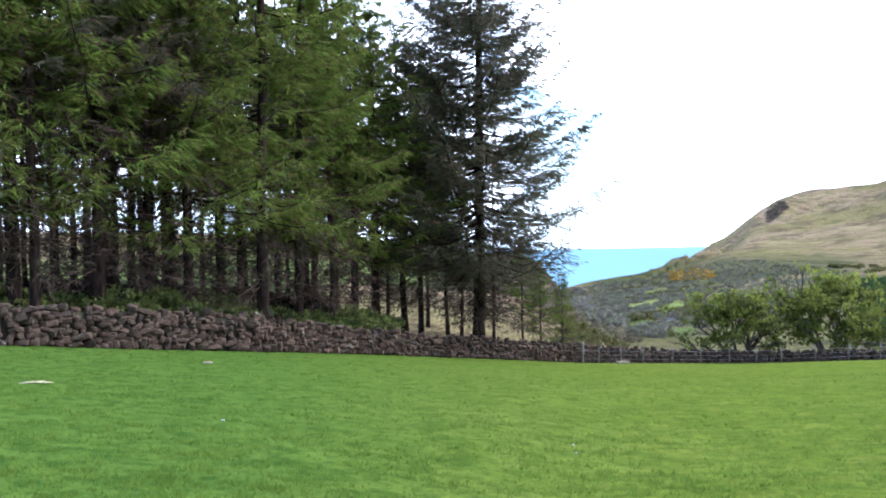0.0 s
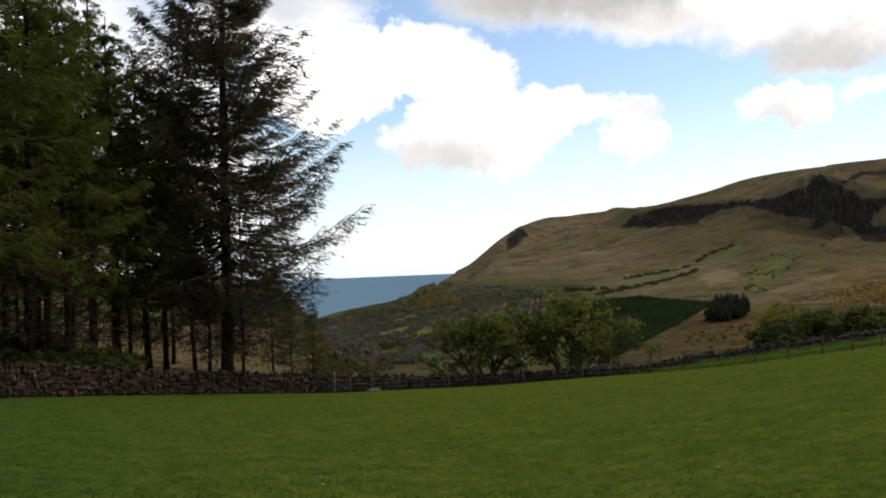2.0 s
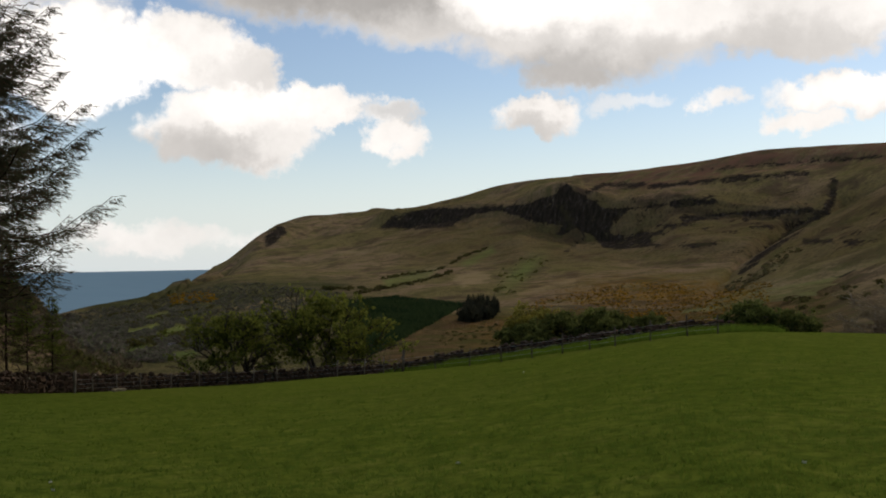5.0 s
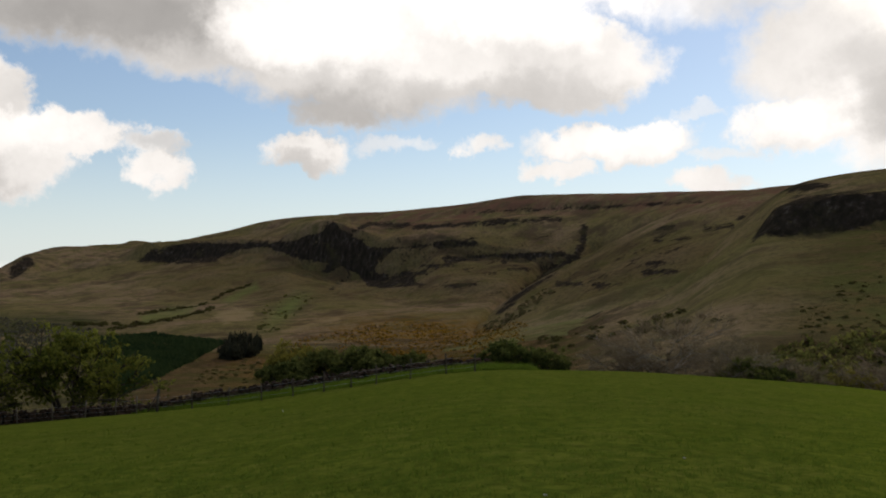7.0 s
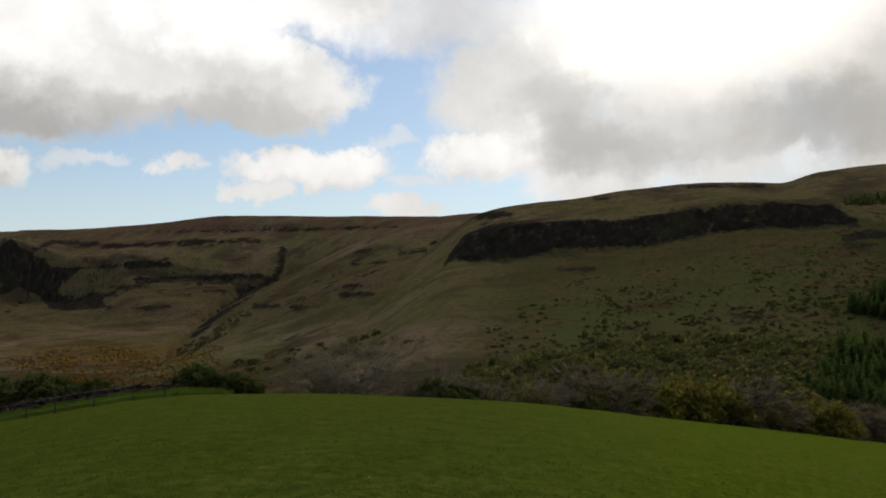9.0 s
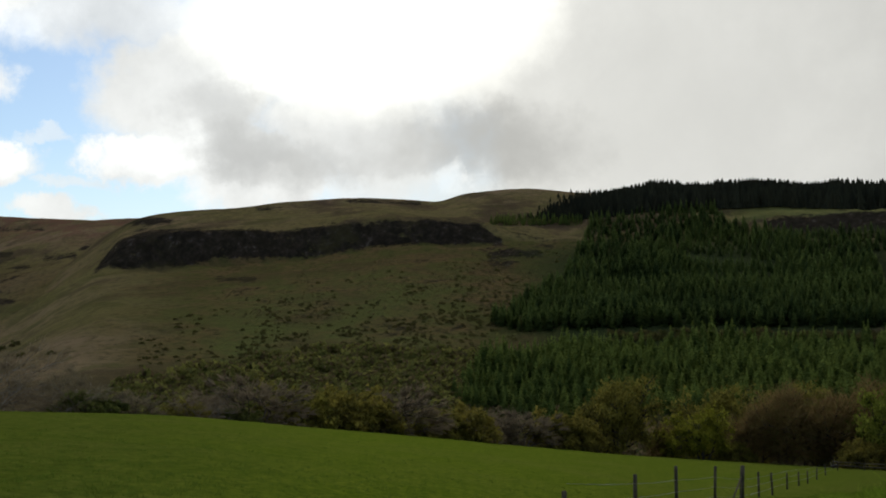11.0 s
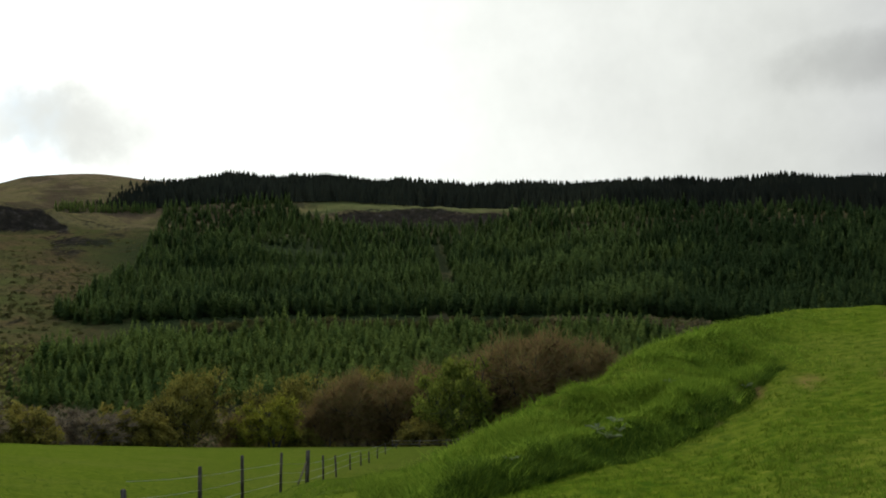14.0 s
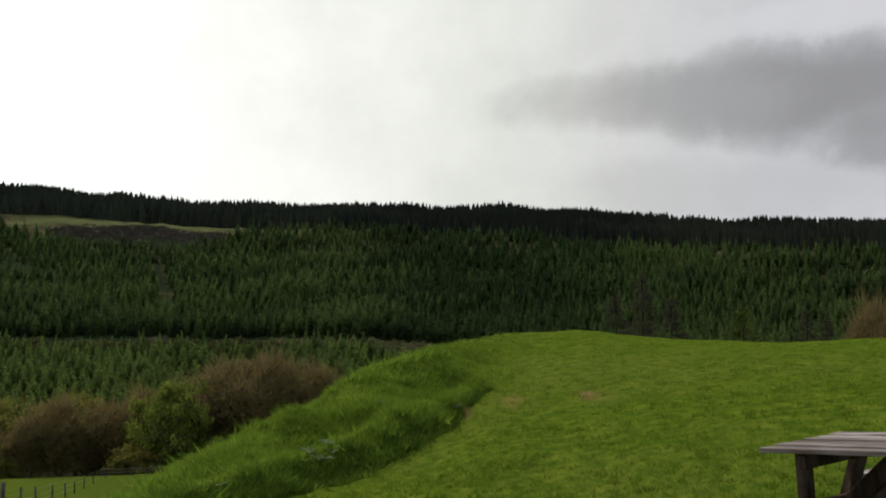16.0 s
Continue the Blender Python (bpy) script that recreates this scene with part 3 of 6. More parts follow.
def sheet(name, az, knots, rows, ruffle, masks, least=-1e9):
    """A skin over the spokes az through the knots (distance, height); rows between knots. ruffle(x, y, r, part) adds height; masks name -> f(az, r, z, part)."""
    rr, zz, pp = [], [], []
    for i, n in enumerate(rows):
        for j in range(n):
            s = j / n
            rr.append(knots[i][0] * (1 - s) + knots[i + 1][0] * s)
            zz.append(knots[i][1] * (1 - s) + knots[i + 1][1] * s)
            pp.append(np.full(len(az), i + s))
    rr.append(knots[-1][0]), zz.append(knots[-1][1]), pp.append(np.full(len(az), len(rows)))
    r, z, part = np.array(rr), np.array(zz), np.array(pp)
    a = np.radians(np.tile(az, (len(r), 1)))
    x, y = r * np.sin(a), r * np.cos(a)
    z = z + np.array([ruffle(*v) for v in zip(x.ravel(), y.ravel(), r.ravel(), part.ravel(), np.degrees(a).ravel())]).reshape(z.shape)
    z = np.where(part < len(rows) - 2, np.maximum(z, least), z)
    if name == "hill_far":
        z[0] -= 16  # its foot runs down under the glen floor
    nr, nc = r.shape
    idx = np.arange(nr * nc).reshape(nr, nc)
    loop = name == "ground"
    right = np.roll(idx, -1, 1) if loop else idx[:, 1:]
    left = idx if loop else idx[:, :-1]
    faces = np.stack([left[:-1], right[:-1], right[1:], left[1:]], -1)[..., ::-1].reshape(-1, 4)
    me = bpy.data.meshes.new(name)
    me.from_pydata(np.stack([x, y, z], -1).reshape(-1, 3), [], faces)
    me.shade_smooth()
    for key, f in masks.items():
        at = me.attributes.new(key, "FLOAT", "POINT")
        at.data.foreach_set("value", np.clip(f(np.degrees(a), r, z, part), 0, 1).astype(np.float32).ravel())
    me.materials.append(MAT["ground"])
    ob = tagged(new(name, me), kind="structure")
    return ob


def field_z(az, r):
    """Height of the field between lawn and edge."""
    rf = rim_r(az)
    return lift(rf, rim_e(az)) * (r / rf) ** (1.08 - 0.18 * np.clip((np.asarray(az) - 65) / 20, 0, 1))


view = np.arange(-34, 150.01, 0.2)
spokes = np.concatenate([view, np.arange(154, 322, 6.0)])


def ground_knots():
    az = np.where(spokes > 236, spokes - 360, spokes)
    az = np.clip(az, -60, 150)
    b = np.clip((az - 88.0) / 6.0, 0, 1)  # where the lawn and its bank begin
    b = b * b * (3 - 2 * b)
    one = np.ones(len(az))
    r1 = foot_r(az)
    z1 = foot_z(az) * b + field_z(az, r1) * (1 - b)
    r2 = crest_r(az)
    z2 = lift(r2, crest_e(az)) * b + field_z(az, r2) * (1 - b)
    r3 = rim_r(az)
    z3 = lift(r3, rim_e(az))
    left = np.clip((10 - az) / 6.0, 0, 1)
    r4 = r3 + 25 + 60 * left
    verge = bump01(az, 23, 49, 4)
    r4 = r4 - 13 * verge
    z4 = z3 - 6 * (1 - left) * (1 - verge) - 0.4
    r5 = 300 * one
    z5 = np.where(az < 10, -22 * (1 - left) - 10 * left, -30)
    r8 = near_r(az)
    r6, r7 = r8 * 0.76, r8 * 0.785
    z8 = lift(r8, brow_e(az))
    e6 = np.where(az < 8, brow_e(az) - 0.9, crag_low(az))
    e7 = np.where(az < 8, brow_e(az) - 0.75, crag_top(az))
    z6, z7 = lift(r6, e6), lift(r7, e7)
    r9 = r8 * 1.35
    mouth = bump01(az, 7, 58, 4)
    r9 = r9 * (1 - mouth) + 1450 * mouth
    z9 = (z8 - 25) * (1 - mouth) + (-47 + 6.5 * np.clip((az - 13) / 3, 0, 1)) * mouth
    return [(0.004 * one, 0 * one), (4.8 * one, tread_z(az)), (r1, z1), (r2, z2), (r3, z3), (r4, z4), (r5, z5), (r6, z6), (r7, z7), (r8, z8), (r9, z9), (4950 * one, -70 * one)]


def ground_ruffle(x, y, r, part, az):
    if part < 4:
        tuss = 0.05 * wobble(x, y, 1.3, 4) * min(1, r / 5)
        bank = math.exp(-((part - 2.45) / 0.5) ** 2) * min(1, max(0, (az - 95) / 3)) * min(1, max(0, (120.5 - az) / 7))
        dip = 0.0
        if part > 3 and 86 < az < 125:
            s = part - 3
            w = min(1, s / 0.25) ** 2 * min(1, (az - 86) / 4)
            flat = float(lift(crest_r(az), crest_e(az))) * (1 - s) + float(lift(rim_r(az), rim_e(az))) * s
            dip = w * min(0.0, float(field_z(az, r)) - flat)
        lip = 0.3 * math.exp(-((part - 2.2) / 0.14) ** 2) * min(1, max(0, (az - 98) / 4)) * min(1, max(0, (120 - az) / 6))
        return dip + lip + tuss + bank * (0.24 * wobble(x, y, 1.7, 4, 3.0) - 0.2) + 0.12 * wobble(x, y, 14, 2, 7.0) * min(1, r / 20)
    if part < 6:
        return 1.5 * wobble(x, y, 40, 4) * min(1, max(0, part - 4.5) * 1.5)
    if part > 9.0 and part < 10:
        return 0.004 * r * wobble(x, y, 130, 5, 2.0)
    edge = 0.35 if part > 8.9 else 1.0
    steep = 3.2 * wobble(x, y, 26, 4, 5.0) if 6.9 < part < 8.2 else 0.0
    return edge * 0.006 * r * wobble(x, y, 160, 6, 1.0) + steep


def outlined(az, e, polys, lines=(), soft=0.22):
    """1 well inside outlines (bearing, height) or strokes (points, half width), 0 well outside, 0.5 on the edge."""
    best = np.full(np.shape(az), -9.0)

    def along(a0, e0, a1, e1):
        da, de = a1 - a0, e1 - e0
        t = np.clip(((az - a0) * da + (e - e0) * de) / (da * da + de * de + 1e-9), 0, 1)
        return np.hypot(az - a0 - t * da, e - e0 - t * de)

    for poly in polys:
        hit, far = np.zeros(np.shape(az), bool), np.full(np.shape(az), 9.0)
        for (a0, e0), (a1, e1) in zip(poly, poly[1:] + poly[:1]):
            far = np.minimum(far, along(a0, e0, a1, e1))
            if e0 != e1:
                hit ^= ((e0 > e) != (e1 > e)) & (az < (a1 - a0) * (e - e0) / (e1 - e0) + a0)
        best = np.maximum(best, np.where(hit, far, -far))
    for points, half in lines:
        for (a0, e0), (a1, e1) in zip(points, points[1:]):
            best = np.maximum(best, half - along(a0, e0, a1, e1))
    return np.clip(0.5 + best / (2 * soft), 0, 1)


# small fields on the floor of the glen
GLEN_FIELDS = [
    [(9.7, -4.75), (11.3, -4.39), (12.0, -4.71), (10.3, -5.15)], [(11.7, -3.95), (13.0, -3.5), (13.6, -3.78), (12.3, -4.28)], [(12.4, -5.35), (12.6, -5.0), (13.8, -4.9), (14.0, -5.2)],
    [(10.2, -3.75), (11.8, -3.4), (12.2, -3.55), (10.6, -3.95)], [(13.4, -4.5), (14.6, -4.1), (14.8, -4.5)], [(11.2, -3.0), (12.4, -2.8), (12.6, -2.95), (11.4, -3.2)], [(14.6, -3.3), (15.8, -3.0), (16.0, -3.4), (14.8, -3.7)],
]
NEAR_CRAG = [(57.6, 2.6), (58.3, 3.9), (59.1, 4.75), (60.1, 5.24), (64.6, 5.4), (68.3, 5.35), (69.6, 5.71), (72.1, 5.85), (75.3, 6.11), (77.2, 6.0), (79.1, 5.75), (80.1, 4.95), (80.1, 4.6), (78.5, 4.66), (75.9, 4.65), (73.4, 4.62), (70.8, 4.18), (69.0, 3.74), (66.5, 3.82), (64.0, 3.74), (62.5, 3.25), (60.8, 3.1), (59.6, 2.97), (58.4, 3.2)]
RIDGE_CRAG = [(55.8, 4.94), (56.7, 5.44), (58.3, 5.77), (60.3, 5.97), (61.8, 5.83), (61.6, 5.5), (59.7, 5.38), (58.3, 5.49), (56.5, 5.03)]
LOW_CRAG = [(78.8, 4.22), (80.4, 4.5), (82.3, 4.45), (82.5, 4.0), (79.5, 3.75)]
WOOD_CRAG = [(94.0, 5.9), (95.4, 6.02), (98.0, 6.22), (100.2, 6.12), (103.8, 5.82), (103.9, 4.9), (101.5, 4.9), (99.0, 4.9), (95.0, 5.1)]


def mask_crag(az, r, z, part):
    e = elevation(r, z)
    rock = outlined(az, e, [NEAR_CRAG, RIDGE_CRAG, LOW_CRAG, WOOD_CRAG], [([(64.1, 2.62), (66.2, 2.59)], 0.12), ([(99.9, 4.0), (100.9, 1.6)], 0.3), ([(66.3, 6.5), (67.7, 6.6)], 0.08), ([(71.4, 7.05), (75.3, 6.95)], 0.08)])
    loose = 0.27 * bump01(az, 62, 83, 3) * bump01(part, 6.15, 7.0, 0.2) + 0.38 * bump01(az, 78.5, 84, 1) * bump01(part, 6.7, 8.1, 0.1) + 0.35 * bump01(az, 92, 104, 2) * bump01(part, 6.8, 7.3, 0.1)
    return np.where((part > 6) & (part < 9), np.maximum(rock, loose), 0)


def mask_bare(az, r, z, part):
    """Worn earth at the foot of the bank and on the lawn beside it."""
    e = elevation(r, z)
    out = 0 * az
    for a, b, wide, high in SOIL:
        out = np.maximum(out, 1.4 * np.exp(-((az - a) / wide) ** 2 - ((e - b) / high) ** 2))
    return out * (r < 40)


SOIL = [(119.4, -3.36, 0.65, 0.15), (117.0, -3.95, 0.3, 0.25), (114.6, -5.32, 0.5, 0.2), (115.8, -4.7, 0.3, 0.18), (123.8, -3.05, 0.8, 0.07)]
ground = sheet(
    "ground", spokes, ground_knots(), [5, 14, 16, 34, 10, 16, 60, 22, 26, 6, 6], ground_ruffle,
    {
        # lawn green also runs over the right of the field, brightened as if sunlit
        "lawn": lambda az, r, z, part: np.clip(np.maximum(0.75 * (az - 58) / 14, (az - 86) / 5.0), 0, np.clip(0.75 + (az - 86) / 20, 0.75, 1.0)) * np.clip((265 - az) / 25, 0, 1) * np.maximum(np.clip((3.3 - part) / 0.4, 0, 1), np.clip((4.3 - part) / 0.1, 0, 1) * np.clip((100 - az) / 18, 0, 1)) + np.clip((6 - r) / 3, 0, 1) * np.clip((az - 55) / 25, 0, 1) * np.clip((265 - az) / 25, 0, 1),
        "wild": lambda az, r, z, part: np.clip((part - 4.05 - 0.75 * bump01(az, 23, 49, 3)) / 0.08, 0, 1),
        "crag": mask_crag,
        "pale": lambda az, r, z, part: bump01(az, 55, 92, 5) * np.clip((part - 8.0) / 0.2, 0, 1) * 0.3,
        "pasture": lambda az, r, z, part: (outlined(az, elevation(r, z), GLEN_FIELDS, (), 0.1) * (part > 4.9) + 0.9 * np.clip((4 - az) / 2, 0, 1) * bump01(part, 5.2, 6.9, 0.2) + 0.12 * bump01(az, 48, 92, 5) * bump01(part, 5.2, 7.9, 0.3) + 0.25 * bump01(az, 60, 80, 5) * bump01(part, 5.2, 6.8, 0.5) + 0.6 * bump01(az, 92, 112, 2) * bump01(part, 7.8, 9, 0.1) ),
        # painted shade, growing stronger towards the wood at the left of the field
        "lush_and_shade": lambda az, r, z, part: 0.9 * np.clip((11 - az) / 22, 0, 1) * (part < 4.1),
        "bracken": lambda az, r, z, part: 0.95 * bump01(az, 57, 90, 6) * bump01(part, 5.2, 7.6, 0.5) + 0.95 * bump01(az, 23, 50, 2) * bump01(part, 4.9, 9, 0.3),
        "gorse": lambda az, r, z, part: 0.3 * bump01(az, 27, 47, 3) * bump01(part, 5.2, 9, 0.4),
        # strongest between the firs and under the conifers, where shade is painted in
        "woodfloor_shade": lambda az, r, z, part: 0.97 * bump01(az, 80, 170, 4) * bump01(part, 5.6, 7.1, 0.3) * (1 - 0.25 * bump01(az, 98.8, 102, 0.9) * bump01(part, 6.2, 7.0, 0.1)) + np.clip((-5 - az) / 3, 0, 1) * bump01(part, 4.02, 5.2, 0.1) * 0.9 + 0.45 * bump01(az, 8, 24, 2) * bump01(part, 4.6, 9, 0.3),
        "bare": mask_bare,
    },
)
tagged(ground, "rolling green pasture and mown lawn running into rough moorland slopes", "ground")

# the far wall of the glen, running out to the headland
far_brow = curve([(5, -3.0), (8.4, -2.35), (11, -1.95), (12.9, -1.4), (15, -0.4), (16.9, 0.94), (17.9, 1.6), (18.5, 1.97), (20.3, 2.47), (24.4, 2.56), (26.5, 2.88), (28, 3.25), (31.6, 4.1), (34.1, 4.31), (38, 4.6), (41.7, 4.93), (45.5, 5.52), (49, 5.64), (57, 5.56), (64, 5.4)])
far_low = curve([(5, -3.5), (15, -1.2), (17.4, 0.9), (18.6, 1.2), (23, 1.5), (24, 1.55), (28.6, 1.8), (31.7, 2.1), (33, 1.5), (34.3, 1.0), (36.2, 0.75), (38.5, 1.1), (41, 2.2), (45, 1.9), (48.5, 1.85), (56, 2.6), (64, 2.6)])
far_top = curve([(5, -3.3), (15, -0.8), (17.4, 1.3), (18.6, 1.75), (20, 1.6), (23, 1.75), (24.3, 2.45), (28.6, 2.8), (31.7, 2.85), (33, 3.6), (34.3, 3.98), (35.9, 3.3), (37.5, 2.8), (41, 2.75), (45, 2.3), (48.5, 2.1), (56, 3.4), (64, 3.4)])
far_r = curve([(5, 850), (8.4, 1050), (11, 1250), (12.9, 1600), (15, 2600), (20, 2900), (34, 2300), (48, 1900), (64, 1500)])


def hill_knots(az):
    r4 = far_r(az)
    r0, r2, r3 = 0.36 * r4, 0.80 * r4, 0.815 * r4
    r1 = 0.62 * r4
    bench = np.minimum(curve([(5, -3.6), (12, -2.6), (16, -0.9), (20, -0.35), (27, -0.1), (33, -0.4), (45, -0.6), (64, -0.6)])(az), far_low(az) - 0.1)
    one = np.ones(len(az))
    return [(r0, -43.5 * one), (r1, lift(r1, bench)), (r2, lift(r2, far_low(az))), (r3, lift(r3, far_top(az))), (r4, lift(r4, far_brow(az))), (r4 * 1.2, lift(r4, far_brow(az)) - 40), (r4 * 1.4, -60 * one)]


def hill_ruffle(x, y, r, part, az):
    edge = 0.25 if part > 3.8 else 1.0
    if part < 0.15:
        edge = 0.3
    steep = 8.0 * wobble(x, y, 45, 4, 5.0) if 1.8 < part < 3.2 else 0.0
    step = 0.0
    if az > 35 and 1.0 < part < 4:
        step = 5.0 * math.sin(part * 15 + 2.0 * wobble(x, y, 400, 3, 9.0))
    gully = -22.0 * math.exp(-((az - gully_az(part)) / 0.45) ** 2) if 0.3 < part < 3.2 else 0.0
    return edge * (0.007 * r * wobble(x, y, 260, 6, 1.0) + steep) + step * 0.6 + gully


def gully_az(part):
    return 42.0 + 2.35 * part


BAND_CRAG = [(24.0, 1.61), (24.8, 2.28), (25.9, 2.61), (27.4, 2.84), (28.6, 2.76), (30.6, 2.8), (32.6, 2.93), (32.6, 1.89), (31.8, 2.13), (31.0, 2.45), (29.2, 2.3), (28.2, 1.73), (27.7, 1.58), (25.7, 1.5)]
KNOLL_CRAG = [(32.4, 2.89), (33.9, 3.47), (34.2, 4.0), (34.6, 4.05), (35.1, 3.6), (35.9, 3.15), (36.6, 2.67), (38.0, 2.54), (37.9, 2.26), (37.2, 1.94), (37.0, 1.31), (37.3, 0.99), (39.3, 1.01), (39.3, 0.37), (37.6, 0.15), (36.6, 0.36), (35.8, 1.09), (35.1, 1.4), (34.3, 0.93), (33.9, 1.07), (34.3, 1.6), (32.7, 1.79)]
LEDGES = [
    ([(35.7, 3.4), (36.6, 3.85), (38.0, 3.8), (40.1, 3.72), (43.9, 4.0), (47.3, 4.1)], 0.11), ([(40.4, 2.71), (42.5, 2.83)], 0.16), ([(38.0, 2.5), (40.4, 2.71)], 0.05), ([(41.0, 1.87), (43.9, 2.05), (47.1, 2.17), (48.4, 2.07)], 0.14),
    ([(37.2, 0.95), (39.8, 1.11)], 0.09), ([(37.2, 0.47), (39.6, 0.48)], 0.11), ([(40.8, 0.38), (43.3, 0.5)], 0.08), ([(48.1, 4.7), (52.0, 4.9), (55.1, 5.0)], 0.06), ([(42.0, 4.55), (48.0, 4.75)], 0.05),
    ([(17.9, 1.0), (18.5, 1.55)], 0.22), ([(39.5, 1.5), (42.0, 1.6)], 0.06), ([(44.5, 1.3), (46.5, 1.45)], 0.07), ([(34.5, 0.2), (35.6, 0.9)], 0.05),
]
GULLY = [([(48.7, 3.64), (48.7, 2.8), (48.2, 2.07), (47.1, 1.33), (46.0, 0.6), (44.8, -0.35), (44.0, -1.09)], 0.22)]


def far_crag(az, r, z, part):
    e = elevation(r, z)
    loose = 0.3 * bump01(az, 34.5, 50, 2) * bump01(e, -0.6, 3.6, 0.5) + 0.3 * bump01(az, 20, 26, 1.5) * bump01(e, 0.4, 1.6, 0.3)
    return np.where(part < 4.2, np.maximum(outlined(az, e, [BAND_CRAG, KNOLL_CRAG], [(p, 1.5 * h) for p, h in LEDGES] + GULLY, 0.17), loose), 0)


hill_masks = {
    "bracken": lambda az, r, z, part: 0.5 * bump01(az, 22, 70, 5) * np.clip((3.6 - elevation(r, z)) / 1.0, 0, 1) * np.clip((elevation(r, z) + 0.8) / 0.6, 0.1, 1),
    "heath": lambda az, r, z, part: np.clip((elevation(r, z) - far_brow(az) + 1.5) / 0.8, 0, 1) * np.clip((az - 34) / 4, 0, 1) * (part < 4.3),
    "lawn": lambda az, r, z, part: 0 * az,
    "wild": lambda az, r, z, part: 0 * az + 1,
    "crag": far_crag,
    # pale patches; the long terrace band puts sunlit ground into the colour
    "pale": lambda az, r, z, part: np.maximum(outlined(az, elevation(r, z), [[(27.9, -1.33), (29.2, -0.75), (30.4, -1.0), (30.2, -1.57), (28.7, -1.76)], [(30.7, -2.43), (32.9, -1.75), (35.0, -1.3), (35.2, -1.65), (32.9, -2.14)]], [([(16.8, -0.35), (20.0, -0.42), (24.0, -0.35)], 0.07), ([(21.5, 0.35), (25.0, 0.15)], 0.1), ([(23.5, -0.6), (27.0, -0.2)], 0.06)], 0.16), 0.35 * bump01(az, 19, 31, 2) * bump01(elevation(r, z), -0.75, 0.6, 0.25)),
    "pasture": lambda az, r, z, part: np.maximum(outlined(az, elevation(r, z), [[(24.2, -1.27), (25.9, -0.82), (27.3, -0.73), (26.8, -1.17), (24.4, -1.75)], [(28.4, -0.5), (30.4, 0.5), (30.6, 0.2), (29.0, -0.6)], *GLEN_FIELDS], (), 0.14) * np.where(az > 20, 0.6, 1.0), np.clip(0.75 * np.exp(-((az - 32.0) / 1.1) ** 2 - ((elevation(r, z) + 1.0 - 0.7 * (az - 32)) / 0.6) ** 2), 0, 1)),
    "gorse": lambda az, r, z, part: np.clip(np.exp(-((az - 39.5) / 5.2) ** 2 - ((elevation(r, z) + 2.2) / 0.85) ** 2) * 1.1, 0, 1),
    "woodfloor_shade": lambda az, r, z, part: 0.65 * bump01(az, 6, 24, 3) * bump01(elevation(r, z), -6, -0.9, 0.5) * (1 - outlined(az, elevation(r, z), GLEN_FIELDS, (), 0.1)),
    "bare": lambda az, r, z, part: 0 * az,
}
far_az = np.arange(5, 64.01, 0.11)
hill_far = sheet("hill_far", far_az, hill_knots(far_az), [26, 34, 24, 34, 6, 3], hill_ruffle, hill_masks, -43.8)
tagged(hill_far, "long flat-topped moorland hill with dark crags falling to a headland", "hill")

# the spur between the far hill and the near slope
spur_brow = curve([(40, -3.2), (42, -1.9), (44.3, -0.42), (46.5, 0.86), (49, 2.15), (52.2, 3.76), (55, 4.9), (57, 5.5), (60, 5.75), (66, 5.0)])


def spur_knots(az):
    one = np.ones(len(az))
    e = spur_brow(az)
    return [(420 * one, -40 * one), (760 * one, lift(760, np.minimum(e - 0.4, -2.6 + 0.2 * (az - 44)))), (1250 * one, lift(1250, e)), (1500 * one, lift(1250, e) - 30), (1700 * one, -60 * one)]


def spur_ruffle(x, y, r, part, az):
    edge = 0.4 if part > 1.85 else 1.0
    return edge * (0.006 * r * wobble(x, y, 190, 6, 4.0) + 2.5 * math.sin(part * 22 + 2 * wobble(x, y, 300, 3, 8.0)) * (part > 1))


spur_masks = dict(hill_masks)
SPUR_LEDGES = [([(52.8, 3.58), (53.7, 3.66)], 0.07), ([(52.6, 2.86), (54.5, 3.0)], 0.06), ([(55.3, 3.53), (56.7, 3.64)], 0.09), ([(52.1, 1.66), (53.6, 1.68)], 0.06), ([(52.0, 1.14), (53.7, 1.2)], 0.09), ([(49.2, 0.46), (51.2, 0.51)], 0.05), ([(47.3, 0.46), (48.5, 0.55)], 0.1), ([(57.1, 4.06), (58.3, 4.19)], 0.09), ([(48.6, -1.4), (50.0, -1.1)], 0.06)]
spur_masks["crag"] = lambda az, r, z, part: np.where(part < 2, np.maximum(outlined(az, elevation(r, z), [], [(p, 1.6 * h) for p, h in SPUR_LEDGES] + GULLY, 0.2), 0.36 * bump01(az, 46, 56, 2) * bump01(part, 1.1, 1.95, 0.2)), 0)
spur_masks["pale"] = lambda az, r, z, part: 0.3 * (part > 1.2) + 0 * az
spur_masks["pasture"] = lambda az, r, z, part: np.maximum(0.45 * np.clip((1.35 - part) / 0.5, 0, 1), 0.8 * outlined(az, elevation(r, z), [], [([(44.0, -2.3), (48.1, -1.6), (51.0, -0.8), (53.3, -0.05), (55.5, 1.15)], 0.07)], 0.12))
spur_masks["woodfloor_shade"] = lambda az, r, z, part: 0 * az
spur_masks["gorse"] = lambda az, r, z, part: np.clip(np.exp(-((az - 42.5) / 2.0) ** 2 - ((elevation(r, z) + 2.3) / 0.5) ** 2), 0, 1)
spur_az = np.arange(40, 60.51, 0.1)
hill_spur = sheet("hill_spur", spur_az, spur_knots(spur_az), [14, 50, 4, 3], spur_ruffle, spur_masks)
tagged(hill_spur, "sunlit grassy spur with low rock ledges", "hill")

# the sea beyond the mouth of the glen
me = bpy.data.meshes.new("sea")
